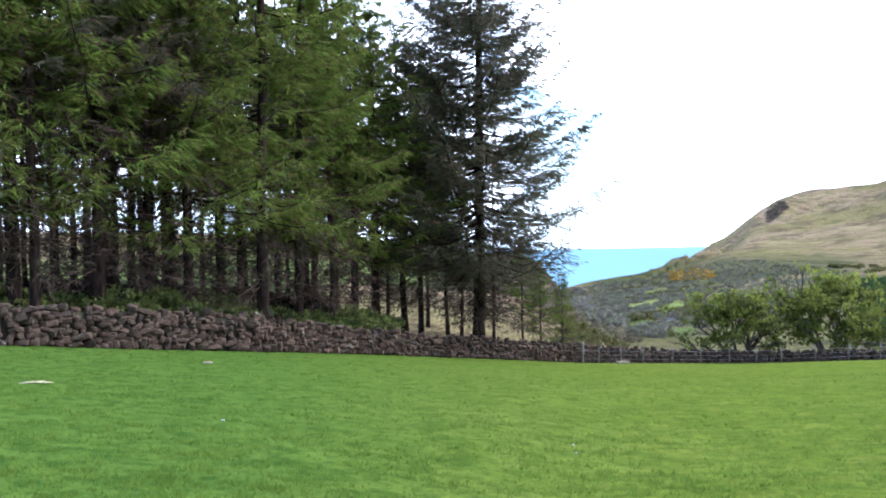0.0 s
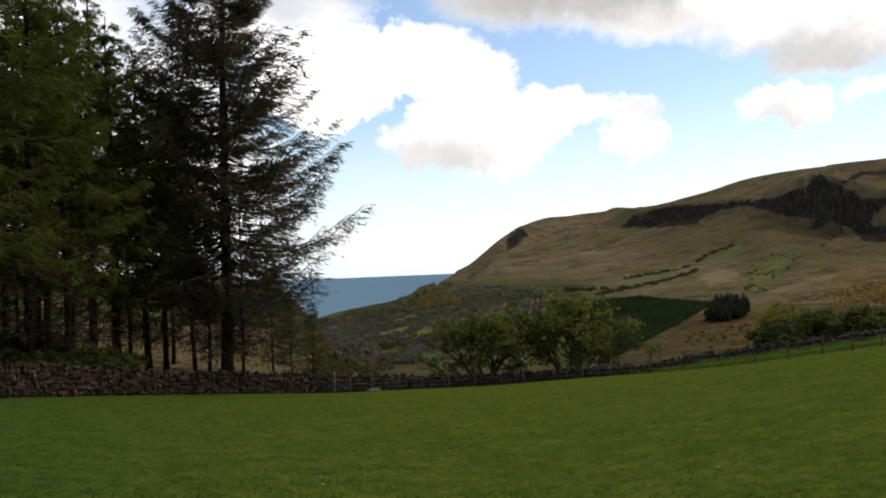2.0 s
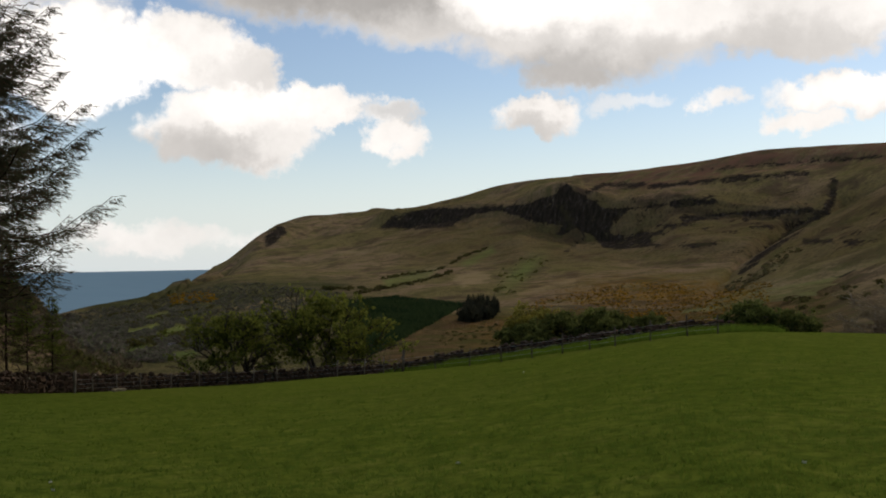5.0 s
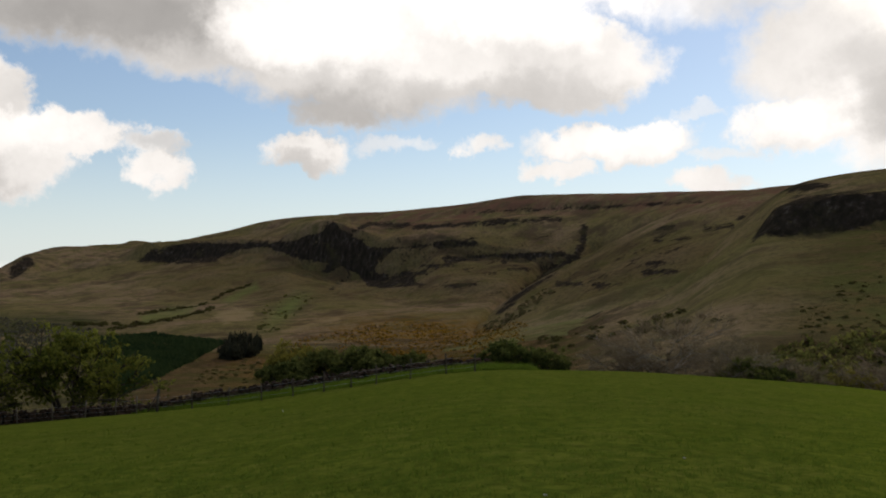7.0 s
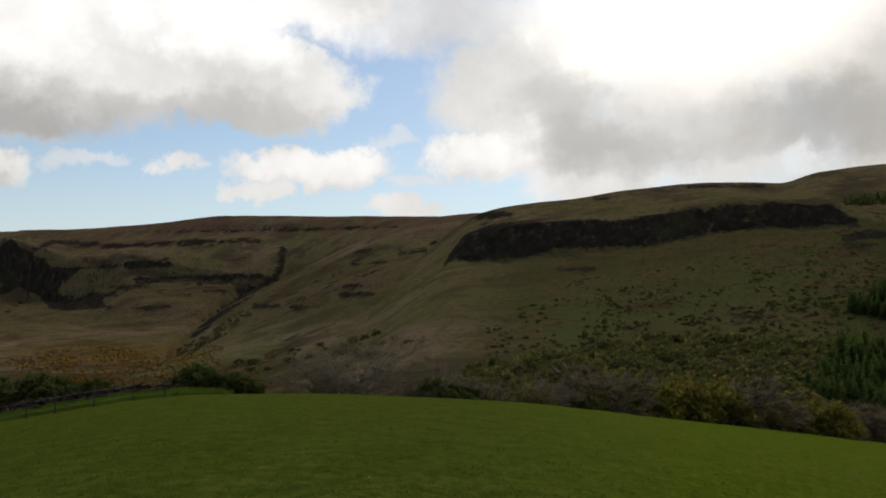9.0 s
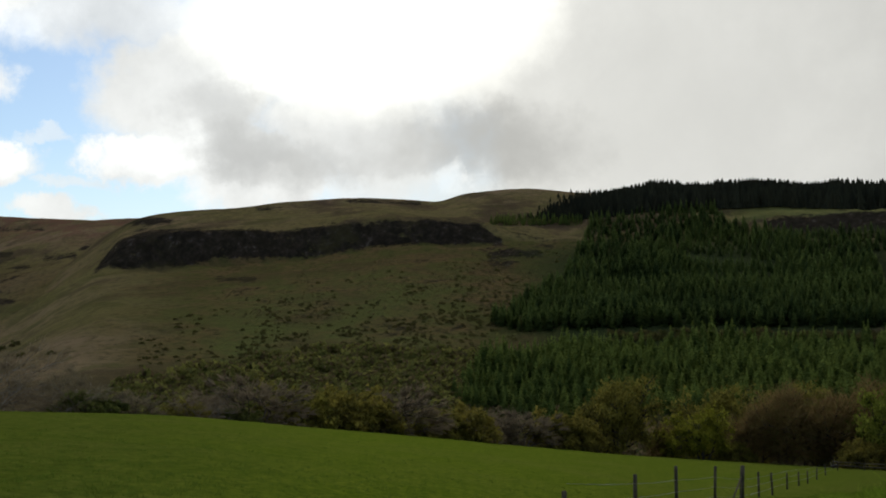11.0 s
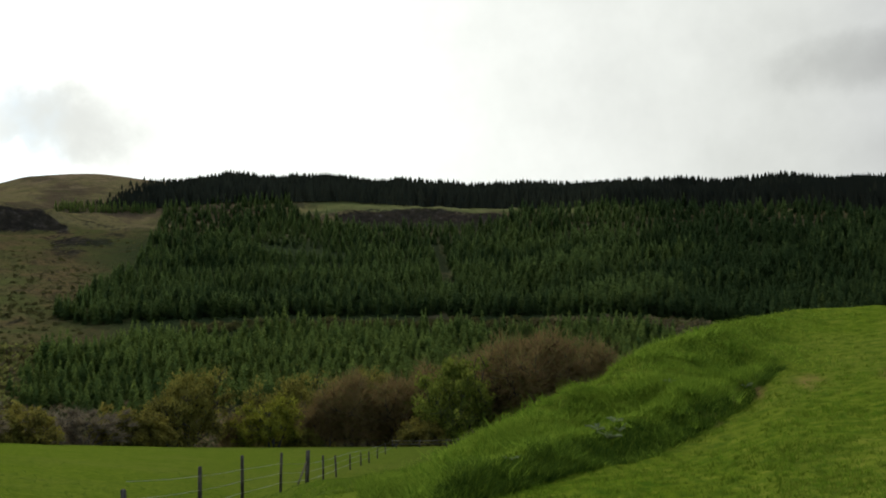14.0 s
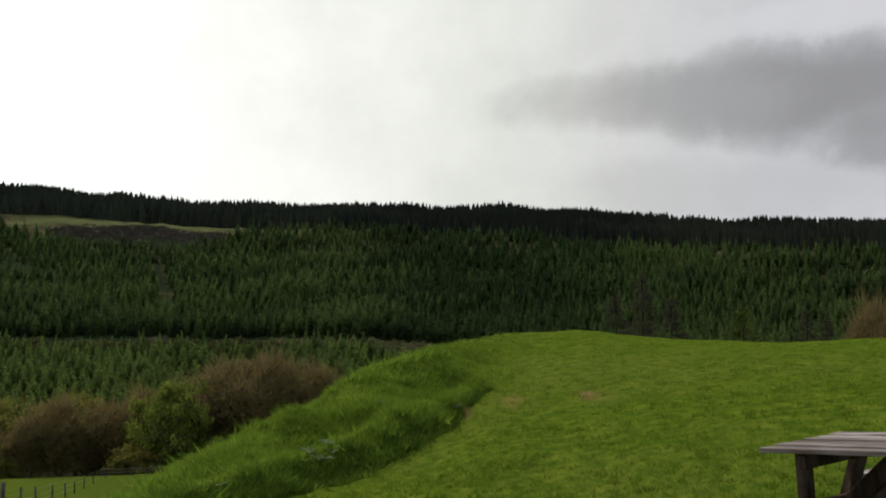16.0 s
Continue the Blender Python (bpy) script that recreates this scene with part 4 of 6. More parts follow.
me.from_pydata([(-4000, 950, -45), (285, 950, -45), (1410, 4700, -45), (-4000, 4700, -45)], [], [(0, 1, 2, 3)])
me.materials.append(MAT["sea"])
tagged(new("sea", me), "calm blue sea out to the horizon", "sea", kind="structure")

# ---------------------------------------------------------------- helpers for things
from mathutils.bvhtree import BVHTree

LAND = []
for ob in (ground, hill_far, hill_spur):
    me = ob.data
    LAND.append(BVHTree.FromPolygons([v.co for v in me.vertices], [p.vertices for p in me.polygons]))
rng = np.random.default_rng(7)


def floor_z(x, y):
    """Height of the land under a place."""
    best = -1e9
    for tree in LAND:
        hit = tree.ray_cast(Vector((x, y, 1500)), Vector((0, 0, -1)))[0]
        if hit is not None:
            best = max(best, hit.z)
    return best


def bearing(az, r):
    a = radians(az)
    return r * math.sin(a), r * math.cos(a)


def stand(az, r, sink=0.0):
    x, y = bearing(az, r)
    return x, y, floor_z(x, y) - sink


def slope_at(az, e):
    """Where the land is met e degrees over the sight line on a bearing."""
    a, b = radians(az), radians(e)
    way = Vector((math.sin(a) * math.cos(b), math.cos(a) * math.cos(b), math.sin(b)))
    best = None
    for tree in LAND:
        hit, _, _, d = tree.ray_cast(Vector((0, 0, EYE)) + way * 150, way)
        if hit is not None and (best is None or d < best[0]):
            best = (d, hit)
    return None if best is None else best[1]


def mesh_of(name, verts, faces, mat, smooth=False):
    me = bpy.data.meshes.new(name)
    me.from_pydata(verts, [], faces)
    if smooth:
        me.shade_smooth()
    me.materials.append(mat)
    return me


def tri_mesh(name, tris, mat, tint=None):
    """A mesh of loose triangles from an array (n, 3, 3)."""
    n = len(tris)
    me = bpy.data.meshes.new(name)
    me.vertices.add(3 * n)
    me.loops.add(3 * n)
    me.polygons.add(n)
    me.vertices.foreach_set("co", np.asarray(tris, np.float32).ravel())
    me.loops.foreach_set("vertex_index", np.arange(3 * n, dtype=np.int32))
    me.polygons.foreach_set("loop_start", np.arange(0, 3 * n, 3, dtype=np.int32))
    if tint is not None:
        at = me.attributes.new("tint", "FLOAT", "POINT")
        at.data.foreach_set("value", np.repeat(np.asarray(tint, np.float32), 3))
    me.update(calc_edges=True)
    me.materials.append(mat)
    return me


def part(name, data, mat, parent, label=""):
    """Links a bmesh or a mesh as one mesh object under a thing or a part."""
    if isinstance(data, bmesh.types.BMesh):
        me = bpy.data.meshes.new(name)
        data.to_mesh(me)
        data.free()
        me.materials.append(mat)
        data = me
    ob = new(name, data)
    ob.parent = parent
    return tagged(ob, label)


def empty(name, label, category, group=""):
    return tagged(new(name), label, category, group)


def tube(points, radii, sides=6):
    """Vertices and faces of a tapering tube through points."""
    verts, faces = [], []
    for i, p in enumerate(points):
        d = (Vector(points[min(i + 1, len(points) - 1)]) - Vector(points[max(i - 1, 0)])).normalized()
        u = d.orthogonal().normalized()
        v = d.cross(u)
        for j in range(sides):
            a = 2 * math.pi * j / sides
            verts.append(Vector(p) + (u * math.cos(a) + v * math.sin(a)) * radii[i])
    for i in range(len(points) - 1):
        for j in range(sides):
            a, b = i * sides + j, i * sides + (j + 1) % sides
            faces.append((a, b, b + sides, a + sides))
    faces.append(tuple(range(sides))[::-1])
    faces.append(tuple(range((len(points) - 1) * sides, len(points) * sides)))
    return verts, faces


class Wood:
    """Gathers tubes into one mesh."""

    def __init__(self):
        self.v, self.f = [], []

    def add(self, points, radii, sides=6):
        v, f = tube(points, radii, sides)
        n = len(self.v)
        self.v += v
        self.f += [tuple(i + n for i in q) for q in f]

    def mesh(self, name, mat):
        return mesh_of(name, self.v, self.f, mat, True)


def box(bm, size, m):
    """A box with eased edges, placed by m."""
    out = bmesh.ops.create_cube(bm, size=1.0, matrix=m @ Matrix.Diagonal((*size, 1)))
    edges = {e for v in out["verts"] for e in v.link_edges}
    bmesh.ops.bevel(bm, geom=list(edges), offset=min(size) * 0.12, segments=1, affect="EDGES")


# ---------------------------------------------------------------- conifers


def sprigs(base, way, length, count, size, rand, hang):
    """Triangles along twigs: base, way (n, 3), length (n)."""
    n = len(base)
    s = rand.uniform(0.1, 1.0, (n, count, 1))
    at = base[:, None] + way[:, None] * (length[:, None, None] * s)
    d = way[:, None] + rand.normal(0, 0.3, (n, count, 3)) + np.array([0, 0, -0.45 * hang])
    d /= np.linalg.norm(d, axis=-1, keepdims=True)
    side = np.cross(d, rand.normal(0, 1, (n, count, 3)))
    side /= np.linalg.norm(side, axis=-1, keepdims=True) + 1e-9
    ln = size * rand.uniform(0.6, 1.4, (n, count, 1))
    wd = ln * rand.uniform(0.045, 0.085, (n, count, 1))
    return np.stack([at - side * wd, at + side * wd, at + d * ln], 2).reshape(-1, 3, 3)


def conifer(name, label, height, radius, bare, leaf, seed, trunk_r, whorl=0.42, twigs=15, count=5, size=0.3, droop=0.25, hang=0.5, taper=0.85, ragged=0.3, dead=60, ring=(4, 7), curl=0.12):
    rand = np.random.default_rng(seed)
    root = empty(name, label, "tree", "stand of conifers behind the wall")
    wood, limbs = Wood(), Wood()
    lean = rand.normal(0, 0.006, 2)
    pts = [(lean[0] * z + 0.04 * math.sin(z * 0.7 + seed), lean[1] * z + 0.04 * math.cos(z * 0.9), z) for z in np.linspace(-0.6, height, 12)]
    rad = [trunk_r * (1.35 if i == 0 else 1.0) * (1 - i / 11.6) ** 0.75 for i in range(12)]
    wood.add(pts, rad, 9)
    tris = []
    z = bare
    while z < height - 0.3:
        t = (z - bare) / (height - bare)
        reach = radius * (1 - t) ** taper * (1.0 if t > 0.12 else 0.72 + 2.3 * t)
        for b in range(rand.integers(*ring)):
            a = rand.uniform(0, 2 * math.pi)
            ln = max(0.35, reach * rand.uniform(1 - 2 * ragged, 1.1))
            out = np.array([math.cos(a), math.sin(a), 0.0])
            up = 0.55 * t - droop + rand.normal(0, 0.08)
            z0 = z + rand.uniform(-0.2, 0.2)
            s = np.linspace(0, 1, 5)
            spine = np.array([0, 0, z0]) + out * (ln * s[:, None]) + np.array([0, 0, 1.0]) * (ln * (up * s - 0.16 * s * (1 - s) * 2 + curl * s ** 3))[:, None]
            limbs.add([tuple(p) for p in spine], [0.012 + 0.016 * ln * (1 - 0.85 * q) * 0.5 for q in s], 3)
            m = max(5, int(twigs * ln * (1.0 if t > 0.3 else 0.5 + 1.6 * t)))
            q = rand.uniform(0.18, 1.0, m)
            i = np.minimum((q * 4).astype(int), 3)
            f = (q * 4 - i)[:, None]
            base = spine[i] * (1 - f) + spine[i + 1] * f
            sgn = rand.choice([-1.0, 1.0], m)[:, None]
            cross = np.array([-out[1], out[0], 0.0])
            way = out * rand.uniform(0.35, 0.9, (m, 1)) + cross * sgn * rand.uniform(0.3, 1.0, (m, 1)) + np.array([0, 0, 1.0]) * rand.uniform(-hang, 0.15, (m, 1))
            way /= np.linalg.norm(way, axis=1, keepdims=True)
            length = (0.25 + 0.34 * ln * (1 - 0.75 * q)) * rand.uniform(0.6, 1.2, m)
            tris.append(sprigs(base, way, length, count, size, rand, hang))
        z += whorl * rand.uniform(0.7, 1.3) * (1 - 0.45 * t)
    part("trunk", wood.mesh("trunk", MAT["bark"]), None, root)
    tagged(part("branchwork", limbs.mesh("branchwork", MAT["bark"]), None, root), kind="stuff")
    tagged(part("crown", tri_mesh("crown", np.concatenate(tris), MAT[leaf]), None, root), kind="stuff")
    if dead:
        snag, fine = Wood(), []
        for i in range(dead):
            a, z0 = rand.uniform(0, 2 * math.pi), rand.uniform(2.4, bare + 2.5)
            ln = rand.uniform(0.5, radius * 0.75)
            out = np.array([math.cos(a), math.sin(a), rand.uniform(-0.35, 0.1)])
            p0 = np.array([0, 0, z0])
            p1 = p0 + out * ln * 0.55
            p2 = p0 + out * ln + np.array([0, 0, rand.uniform(-0.3, 0.2)])
            snag.add([tuple(p0), tuple(p1), tuple(p2)], [0.022, 0.014, 0.005], 3)
            m = 9
            q = rand.uniform(0.3, 1, (m, 1))
            way = out + rand.normal(0, 0.6, (m, 3))
            way /= np.linalg.norm(way, axis=1, keepdims=True)
            fine.append(sprigs(p0 + (p2 - p0) * q, way, rand.uniform(0.2, 0.7, m), 3, 0.34, rand, 0.3))
        tagged(part("deadwood", snag.mesh("deadwood", MAT["twig"]), None, root, "bare brown dead lower branches"), kind="stuff")
        tagged(part("brittle_brush", tri_mesh("brittle_brush", np.concatenate(fine), MAT["twig"]), None, root, "fine brittle brown twigs"), kind="stuff")
    return root


def put_at(root, az, r, turn, scale=1.0, first=False, sink=0.15):
    x, y, z = stand(az, r, sink)
    m = pose(x, y, z, 0, 0, turn)
    if first:
        root.matrix_basis = m
        root.scale = (scale,) * 3
        return root
    ob = copy_thing(root, m)
    ob.scale = (scale,) * 3
    return ob


DARK = "tall dark green spruce with a straight brown trunk"
LIGHT = "larch in fresh green leaf with sweeping branches"
kinds = {
    "big": conifer("spruce_tree", "very tall dark spruce with ragged drooping branches standing alone", 31, 9.8, 6.2, "spruce", 3, 0.42, whorl=0.7, twigs=16, count=12, size=0.31, droop=0.2, hang=0.4, taper=0.74, ragged=0.24, dead=260, ring=(6, 10), curl=0.3),
    "a": conifer("spruce_tree", DARK, 26, 5.0, 9.6, "spruce", 11, 0.29, whorl=0.8, twigs=12, count=9, size=0.36, ragged=0.25, dead=80),
    "b": conifer("spruce_tree", DARK, 23, 4.5, 9.4, "spruce", 12, 0.22, whorl=0.8, twigs=11, count=9, size=0.36, dead=80),
    "c": conifer("larch_tree", LIGHT, 23, 6.4, 5.2, "larch", 13, 0.27, whorl=0.95, twigs=14, count=10, size=0.34, droop=0.08, hang=0.6, ragged=0.36, dead=60, ring=(4, 8)),
    "d": conifer("larch_tree", LIGHT, 20, 5.4, 5.4, "larch", 14, 0.2, whorl=0.9, twigs=13, count=10, size=0.33, droop=0.14, hang=0.65, ragged=0.36, dead=60, ring=(4, 8)),
    "e": conifer("spruce_tree", "slender half-bare spruce with brown dead lower branches", 21, 2.8, 9.5, "spruce", 15, 0.16, whorl=0.7, twigs=10, count=8, size=0.36, dead=90),
}
# bearing, distance beyond the wall, kind, turn, size
WOOD = [
    (1.95, 3.0, "big", 20, 1.0),
    (-22.8, 5, "c", 10, 1.15), (-21.7, 3.5, "b", 80, 1.05), (-20.6, 12, "e", 30, 1.0), (-19.9, 16, "e", 190, 1.1), (-18.6, 5, "c", 140, 1.2),
    (-17.8, 20, "b", 10, 1.1), (-16.0, 6, "a", 220, 1.0), (-14.8, 11, "b", 60, 1.0), (-13.9, 4, "c", 200, 0.95), (-12.4, 16, "e", 77, 1.0),
    (-11.2, 9, "b", 300, 1.0), (-10.9, 22, "e", 5, 1.1), (-10.1, 3.5, "c", 33, 1.2), (-8.1, 6, "c", 100, 1.1), (-5.1, 18, "e", 120, 1.1),
    (-3.7, 8, "d", 250, 1.1), (-3.1, 20, "e", 60, 1.0), (-1.3, 10, "d", 40, 1.05), (-0.9, 22, "e", 210, 1.0), (0.2, 16, "e", 340, 1.0),
    (1.0, 14, "e", 150, 0.85), (2.8, 12, "e", 99, 0.8), (-6.2, 5, "d", 160, 1.05), (-24.6, 4, "c", 45, 1.0), (-15.2, 26, "a", 45, 1.0),
    (-20.9, 26, "b", 15, 1.0), (-7.2, 26, "a", 15, 1.0), (-27.5, 6, "a", 75, 1.05), (-26.0, 14, "b", 15, 1.05), (-30.5, 7, "c", 15, 1.05),
    (-12.2, 28, "b", 210, 1.1), (-23.5, 22, "a", 115, 1.0), (-5.0, 9, "c", 20, 1.0), (-2.2, 13, "c", 280, 0.95), (-9.2, 13, "d", 20, 1.1), (-25.5, 24, "b", 0, 1.1), (-16.9, 11, "b", 200, 1.0), (-7.6, 15, "b", 222, 1.05), (-24.0, 30, "b", 60, 1.1), (-22.2, 17, "e", 20, 1.0), (-19.2, 30, "a", 10, 1.0), (-18.1, 13, "e", 80, 1.0), (-16.4, 32, "b", 100, 1.1), (-13.2, 24, "e", 10, 1.1), (-14.0, 34, "a", 40, 1.0), (-10.2, 32, "b", 90, 1.0), (-8.6, 22, "e", 0, 1.0), (-6.0, 32, "b", 50, 1.0), (-3.9, 27, "b", 150, 1.0), (4.4, 12, "d", 300, 0.5), (5.4, 5.0, "d", 130, 0.36), (6.6, 8.0, "d", 30, 0.34),
]
used = set()
for az, back, kind, turn, size in WOOD:
    put_at(kinds[kind], az, float(rim_r(az)) + back, turn, size, kind not in used)
    used.add(kind)

# ---------------------------------------------------------------- broadleaved trees and shrubs


def diamonds(centres, size, rand):
    """Leaf triangles round centres."""
    n = len(centres)
    d = rand.normal(0, 1, (n, 3))
    d /= np.linalg.norm(d, axis=1, keepdims=True)
    side = np.cross(d, rand.normal(0, 1, (n, 3)))
    side /= np.linalg.norm(side, axis=1, keepdims=True) + 1e-9
    s = size * rand.uniform(0.6, 1.4, (n, 1))
    return np.stack([centres - side * s * 0.45, centres + side * s * 0.45, centres + d * s], 1)


def broadleaf(name, label, category, height, spread, leaf, seed, stems=3, leaves=7000, size=0.22, fork=4, bare=False, group="", levels=3, clump=0.045, stem=0.33, dome=0.4, bark="limb", stout=1.0):
    """A tree of forking limbs with leaf clumps about the ends."""
    rand = np.random.default_rng(seed)
    root = empty(name, label, category, group)
    wood, tips = Wood(), []

    def grow(p, d, ln, rad, level):
        q = p + d * ln * 0.5 + rand.normal(0, 0.05 * ln, 3)
        e = p + d * ln + rand.normal(0, 0.07 * ln, 3)
        wood.add([tuple(p), tuple(q), tuple(e)], [rad, rad * 0.8, rad * 0.6], 6 if level == 0 else 4 if level < 3 else 3)
        if level >= levels - 1:
            tips.append(e)
            tips.append(q)
        if level >= levels:
            return
        for i in range(fork):
            nd = d + rand.normal(0, 0.55, 3) + np.array([0, 0, 0.12])
            nd[:2] *= spread / height * 1.9
            nd /= np.linalg.norm(nd)
            grow(e if i < fork - 1 else q, nd, ln * rand.uniform(0.55, 0.85), rad * 0.55, level + 1)

    for i in range(stems):
        a = 2 * math.pi * i / stems + rand.uniform(-0.4, 0.4)
        d = np.array([math.cos(a) * 0.45, math.sin(a) * 0.45, 1.0]) if stems > 1 else np.array([0.03, 0.02, 1.0])
        d /= np.linalg.norm(d)
        grow(np.array([math.cos(a) * 0.15, math.sin(a) * 0.15, -0.3]), d, height * stem, 0.035 * stout * height / stems ** 0.5, 0)
    tips = np.array(tips)
    top = tips[:, 2].max()
    k = height / top
    wood.v = [Vector(v) * k for v in wood.v]
    tips = tips * k
    part("trunk", wood.mesh("trunk", MAT[bark]), None, root)
    # clumps about the twig ends and over a lumpy dome
    reach, low = np.hypot(tips[:, 0], tips[:, 1]).max(), height * dome
    n = max(60, leaves // 70)
    ball = rand.normal(0, 1, (n, 3))
    ball /= np.linalg.norm(ball, axis=1, keepdims=True)
    ball[:, 2] = np.abs(ball[:, 2]) * 1.15 - 0.3
    wide = min(reach, spread * 0.62)
    shell = ball * np.array([wide, wide, height - low]) * rand.uniform(0.72, 1.0, (n, 1)) + np.array([0, 0, low])
    heads = np.concatenate([tips[rand.integers(0, len(tips), n)], shell])
    girth = rand.uniform(0.5, 1.35, len(heads))
    # tone at random, raised towards the top to paint in light from above
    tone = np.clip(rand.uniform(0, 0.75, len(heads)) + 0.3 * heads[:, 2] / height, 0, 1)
    which = rand.integers(0, len(heads), leaves)
    pick = heads[which]
    around = rand.normal(0, 1, (leaves, 3)) * np.array([1.0, 1.0, 0.6])
    around *= height * clump * girth[which][:, None] * rand.uniform(0.3, 1.2, (leaves, 1))
    tris = diamonds(pick + around, size, rand)
    if bare:
        d = around + 0.6 * (pick - np.array([0, 0, low * 0.6])) / height
        d /= np.linalg.norm(d, axis=1, keepdims=True) + 1e-9
        side = np.cross(d, rand.normal(0, 1, (leaves, 3)))
        side /= np.linalg.norm(side, axis=1, keepdims=True) + 1e-9
        a = pick + around
        tris = np.stack([a - side * size * 0.11, a + side * size * 0.11, a + d * size * rand.uniform(1.5, 3.0, (leaves, 1))], 1)
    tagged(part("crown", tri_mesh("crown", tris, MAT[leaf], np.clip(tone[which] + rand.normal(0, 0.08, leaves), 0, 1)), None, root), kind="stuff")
    return root


def plant(root, first, az, r, turn, scale, sink=0.1):
    return put_at(root, az, r, turn, scale, first, sink)


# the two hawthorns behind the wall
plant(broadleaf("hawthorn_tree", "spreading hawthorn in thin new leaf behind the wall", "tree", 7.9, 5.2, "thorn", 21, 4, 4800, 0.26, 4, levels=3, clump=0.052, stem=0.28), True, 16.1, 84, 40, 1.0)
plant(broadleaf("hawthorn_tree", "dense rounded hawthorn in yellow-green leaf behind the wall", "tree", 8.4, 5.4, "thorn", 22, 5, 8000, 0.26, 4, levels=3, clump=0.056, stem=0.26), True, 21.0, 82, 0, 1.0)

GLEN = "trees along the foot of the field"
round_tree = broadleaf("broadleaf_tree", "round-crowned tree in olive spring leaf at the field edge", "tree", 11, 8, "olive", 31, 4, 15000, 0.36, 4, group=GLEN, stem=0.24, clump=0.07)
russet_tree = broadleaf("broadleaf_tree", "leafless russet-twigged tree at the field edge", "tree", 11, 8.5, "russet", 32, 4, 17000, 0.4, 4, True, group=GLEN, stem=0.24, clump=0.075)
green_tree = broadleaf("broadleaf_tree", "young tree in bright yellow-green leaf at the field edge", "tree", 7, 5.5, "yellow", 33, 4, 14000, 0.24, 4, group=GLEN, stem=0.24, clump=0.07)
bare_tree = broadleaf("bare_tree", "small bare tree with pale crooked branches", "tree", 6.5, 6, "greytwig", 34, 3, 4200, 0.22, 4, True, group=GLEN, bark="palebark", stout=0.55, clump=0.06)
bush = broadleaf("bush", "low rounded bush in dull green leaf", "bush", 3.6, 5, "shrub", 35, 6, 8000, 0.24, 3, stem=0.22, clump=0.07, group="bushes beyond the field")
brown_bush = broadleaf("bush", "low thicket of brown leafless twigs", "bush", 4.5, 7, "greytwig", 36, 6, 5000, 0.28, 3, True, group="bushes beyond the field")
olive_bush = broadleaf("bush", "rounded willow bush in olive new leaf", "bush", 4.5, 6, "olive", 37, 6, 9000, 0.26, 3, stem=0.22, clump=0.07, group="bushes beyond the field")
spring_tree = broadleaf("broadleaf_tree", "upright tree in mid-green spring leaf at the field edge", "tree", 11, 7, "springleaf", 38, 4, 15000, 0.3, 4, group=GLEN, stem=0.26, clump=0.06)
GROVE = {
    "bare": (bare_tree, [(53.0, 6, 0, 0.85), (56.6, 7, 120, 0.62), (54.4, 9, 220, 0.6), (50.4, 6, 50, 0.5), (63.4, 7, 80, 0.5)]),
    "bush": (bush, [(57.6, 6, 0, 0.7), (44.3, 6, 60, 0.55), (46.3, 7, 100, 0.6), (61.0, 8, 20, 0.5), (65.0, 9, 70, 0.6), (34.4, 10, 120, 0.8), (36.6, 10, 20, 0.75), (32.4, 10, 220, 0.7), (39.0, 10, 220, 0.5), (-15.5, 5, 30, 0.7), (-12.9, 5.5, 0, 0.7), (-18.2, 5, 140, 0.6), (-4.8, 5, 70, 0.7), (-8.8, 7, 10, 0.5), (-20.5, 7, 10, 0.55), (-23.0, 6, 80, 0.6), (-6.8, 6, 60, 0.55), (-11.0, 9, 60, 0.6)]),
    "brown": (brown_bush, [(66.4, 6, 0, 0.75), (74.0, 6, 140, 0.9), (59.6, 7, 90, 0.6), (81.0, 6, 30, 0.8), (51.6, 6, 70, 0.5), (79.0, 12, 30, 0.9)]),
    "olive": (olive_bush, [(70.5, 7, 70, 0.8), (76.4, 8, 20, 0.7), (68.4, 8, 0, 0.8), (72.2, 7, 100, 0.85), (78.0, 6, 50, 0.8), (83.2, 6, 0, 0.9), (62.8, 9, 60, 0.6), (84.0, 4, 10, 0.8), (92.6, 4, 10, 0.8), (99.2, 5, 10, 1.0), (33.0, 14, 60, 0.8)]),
}
for root, places in GROVE.values():
    for i, (az, back, turn, size) in enumerate(places):
        plant(root, i == 0, az, float(rim_r(az)) + back, turn, size * (1.5 if 64 < az < 85 else 1.1 if 56 < az < 64 else 1.0))


def rise(root, height, first, az, r, top, turn, slim=0.68):
    """Plants a tree so that its tip stands top degrees over the sight line."""
    size = (float(lift(r, top)) - stand(az, r)[2]) / height
    ob = put_at(root, az, r, turn, size, first)
    ob.scale = (size * slim, size * slim, size)
    return ob


for root, height, places in (
    (round_tree, 11, [(86.4, 148, -2.5, 0), (96.6, 160, -2.7, 80), (91.9, 168, -2.9, 30)]),
    (russet_tree, 11, [(95.2, 150, -2.7, 0), (97.7, 152, -3.0, 50), (93.8, 150, -3.9, 120), (104.2, 152, -0.7, 60), (106.3, 150, -0.4, 200), (108.6, 150, -1.0, 20), (110.8, 150, -2.0, 20), (99.7, 162, -2.3, 160), (102.9, 160, -1.3, 0), (88.9, 152, -5.0, 40)]),
    (spring_tree, 11, [(101.1, 147, -1.6, 90)]),
    (green_tree, 7, [(91.0, 147, -4.1, 0), (84.0, 147, -5.4, 40), (89.8, 150, -5.0, 10)]),
):
    for i, (az, r, top, turn) in enumerate(places):
        rise(root, height, i == 0, az, r, top, turn)
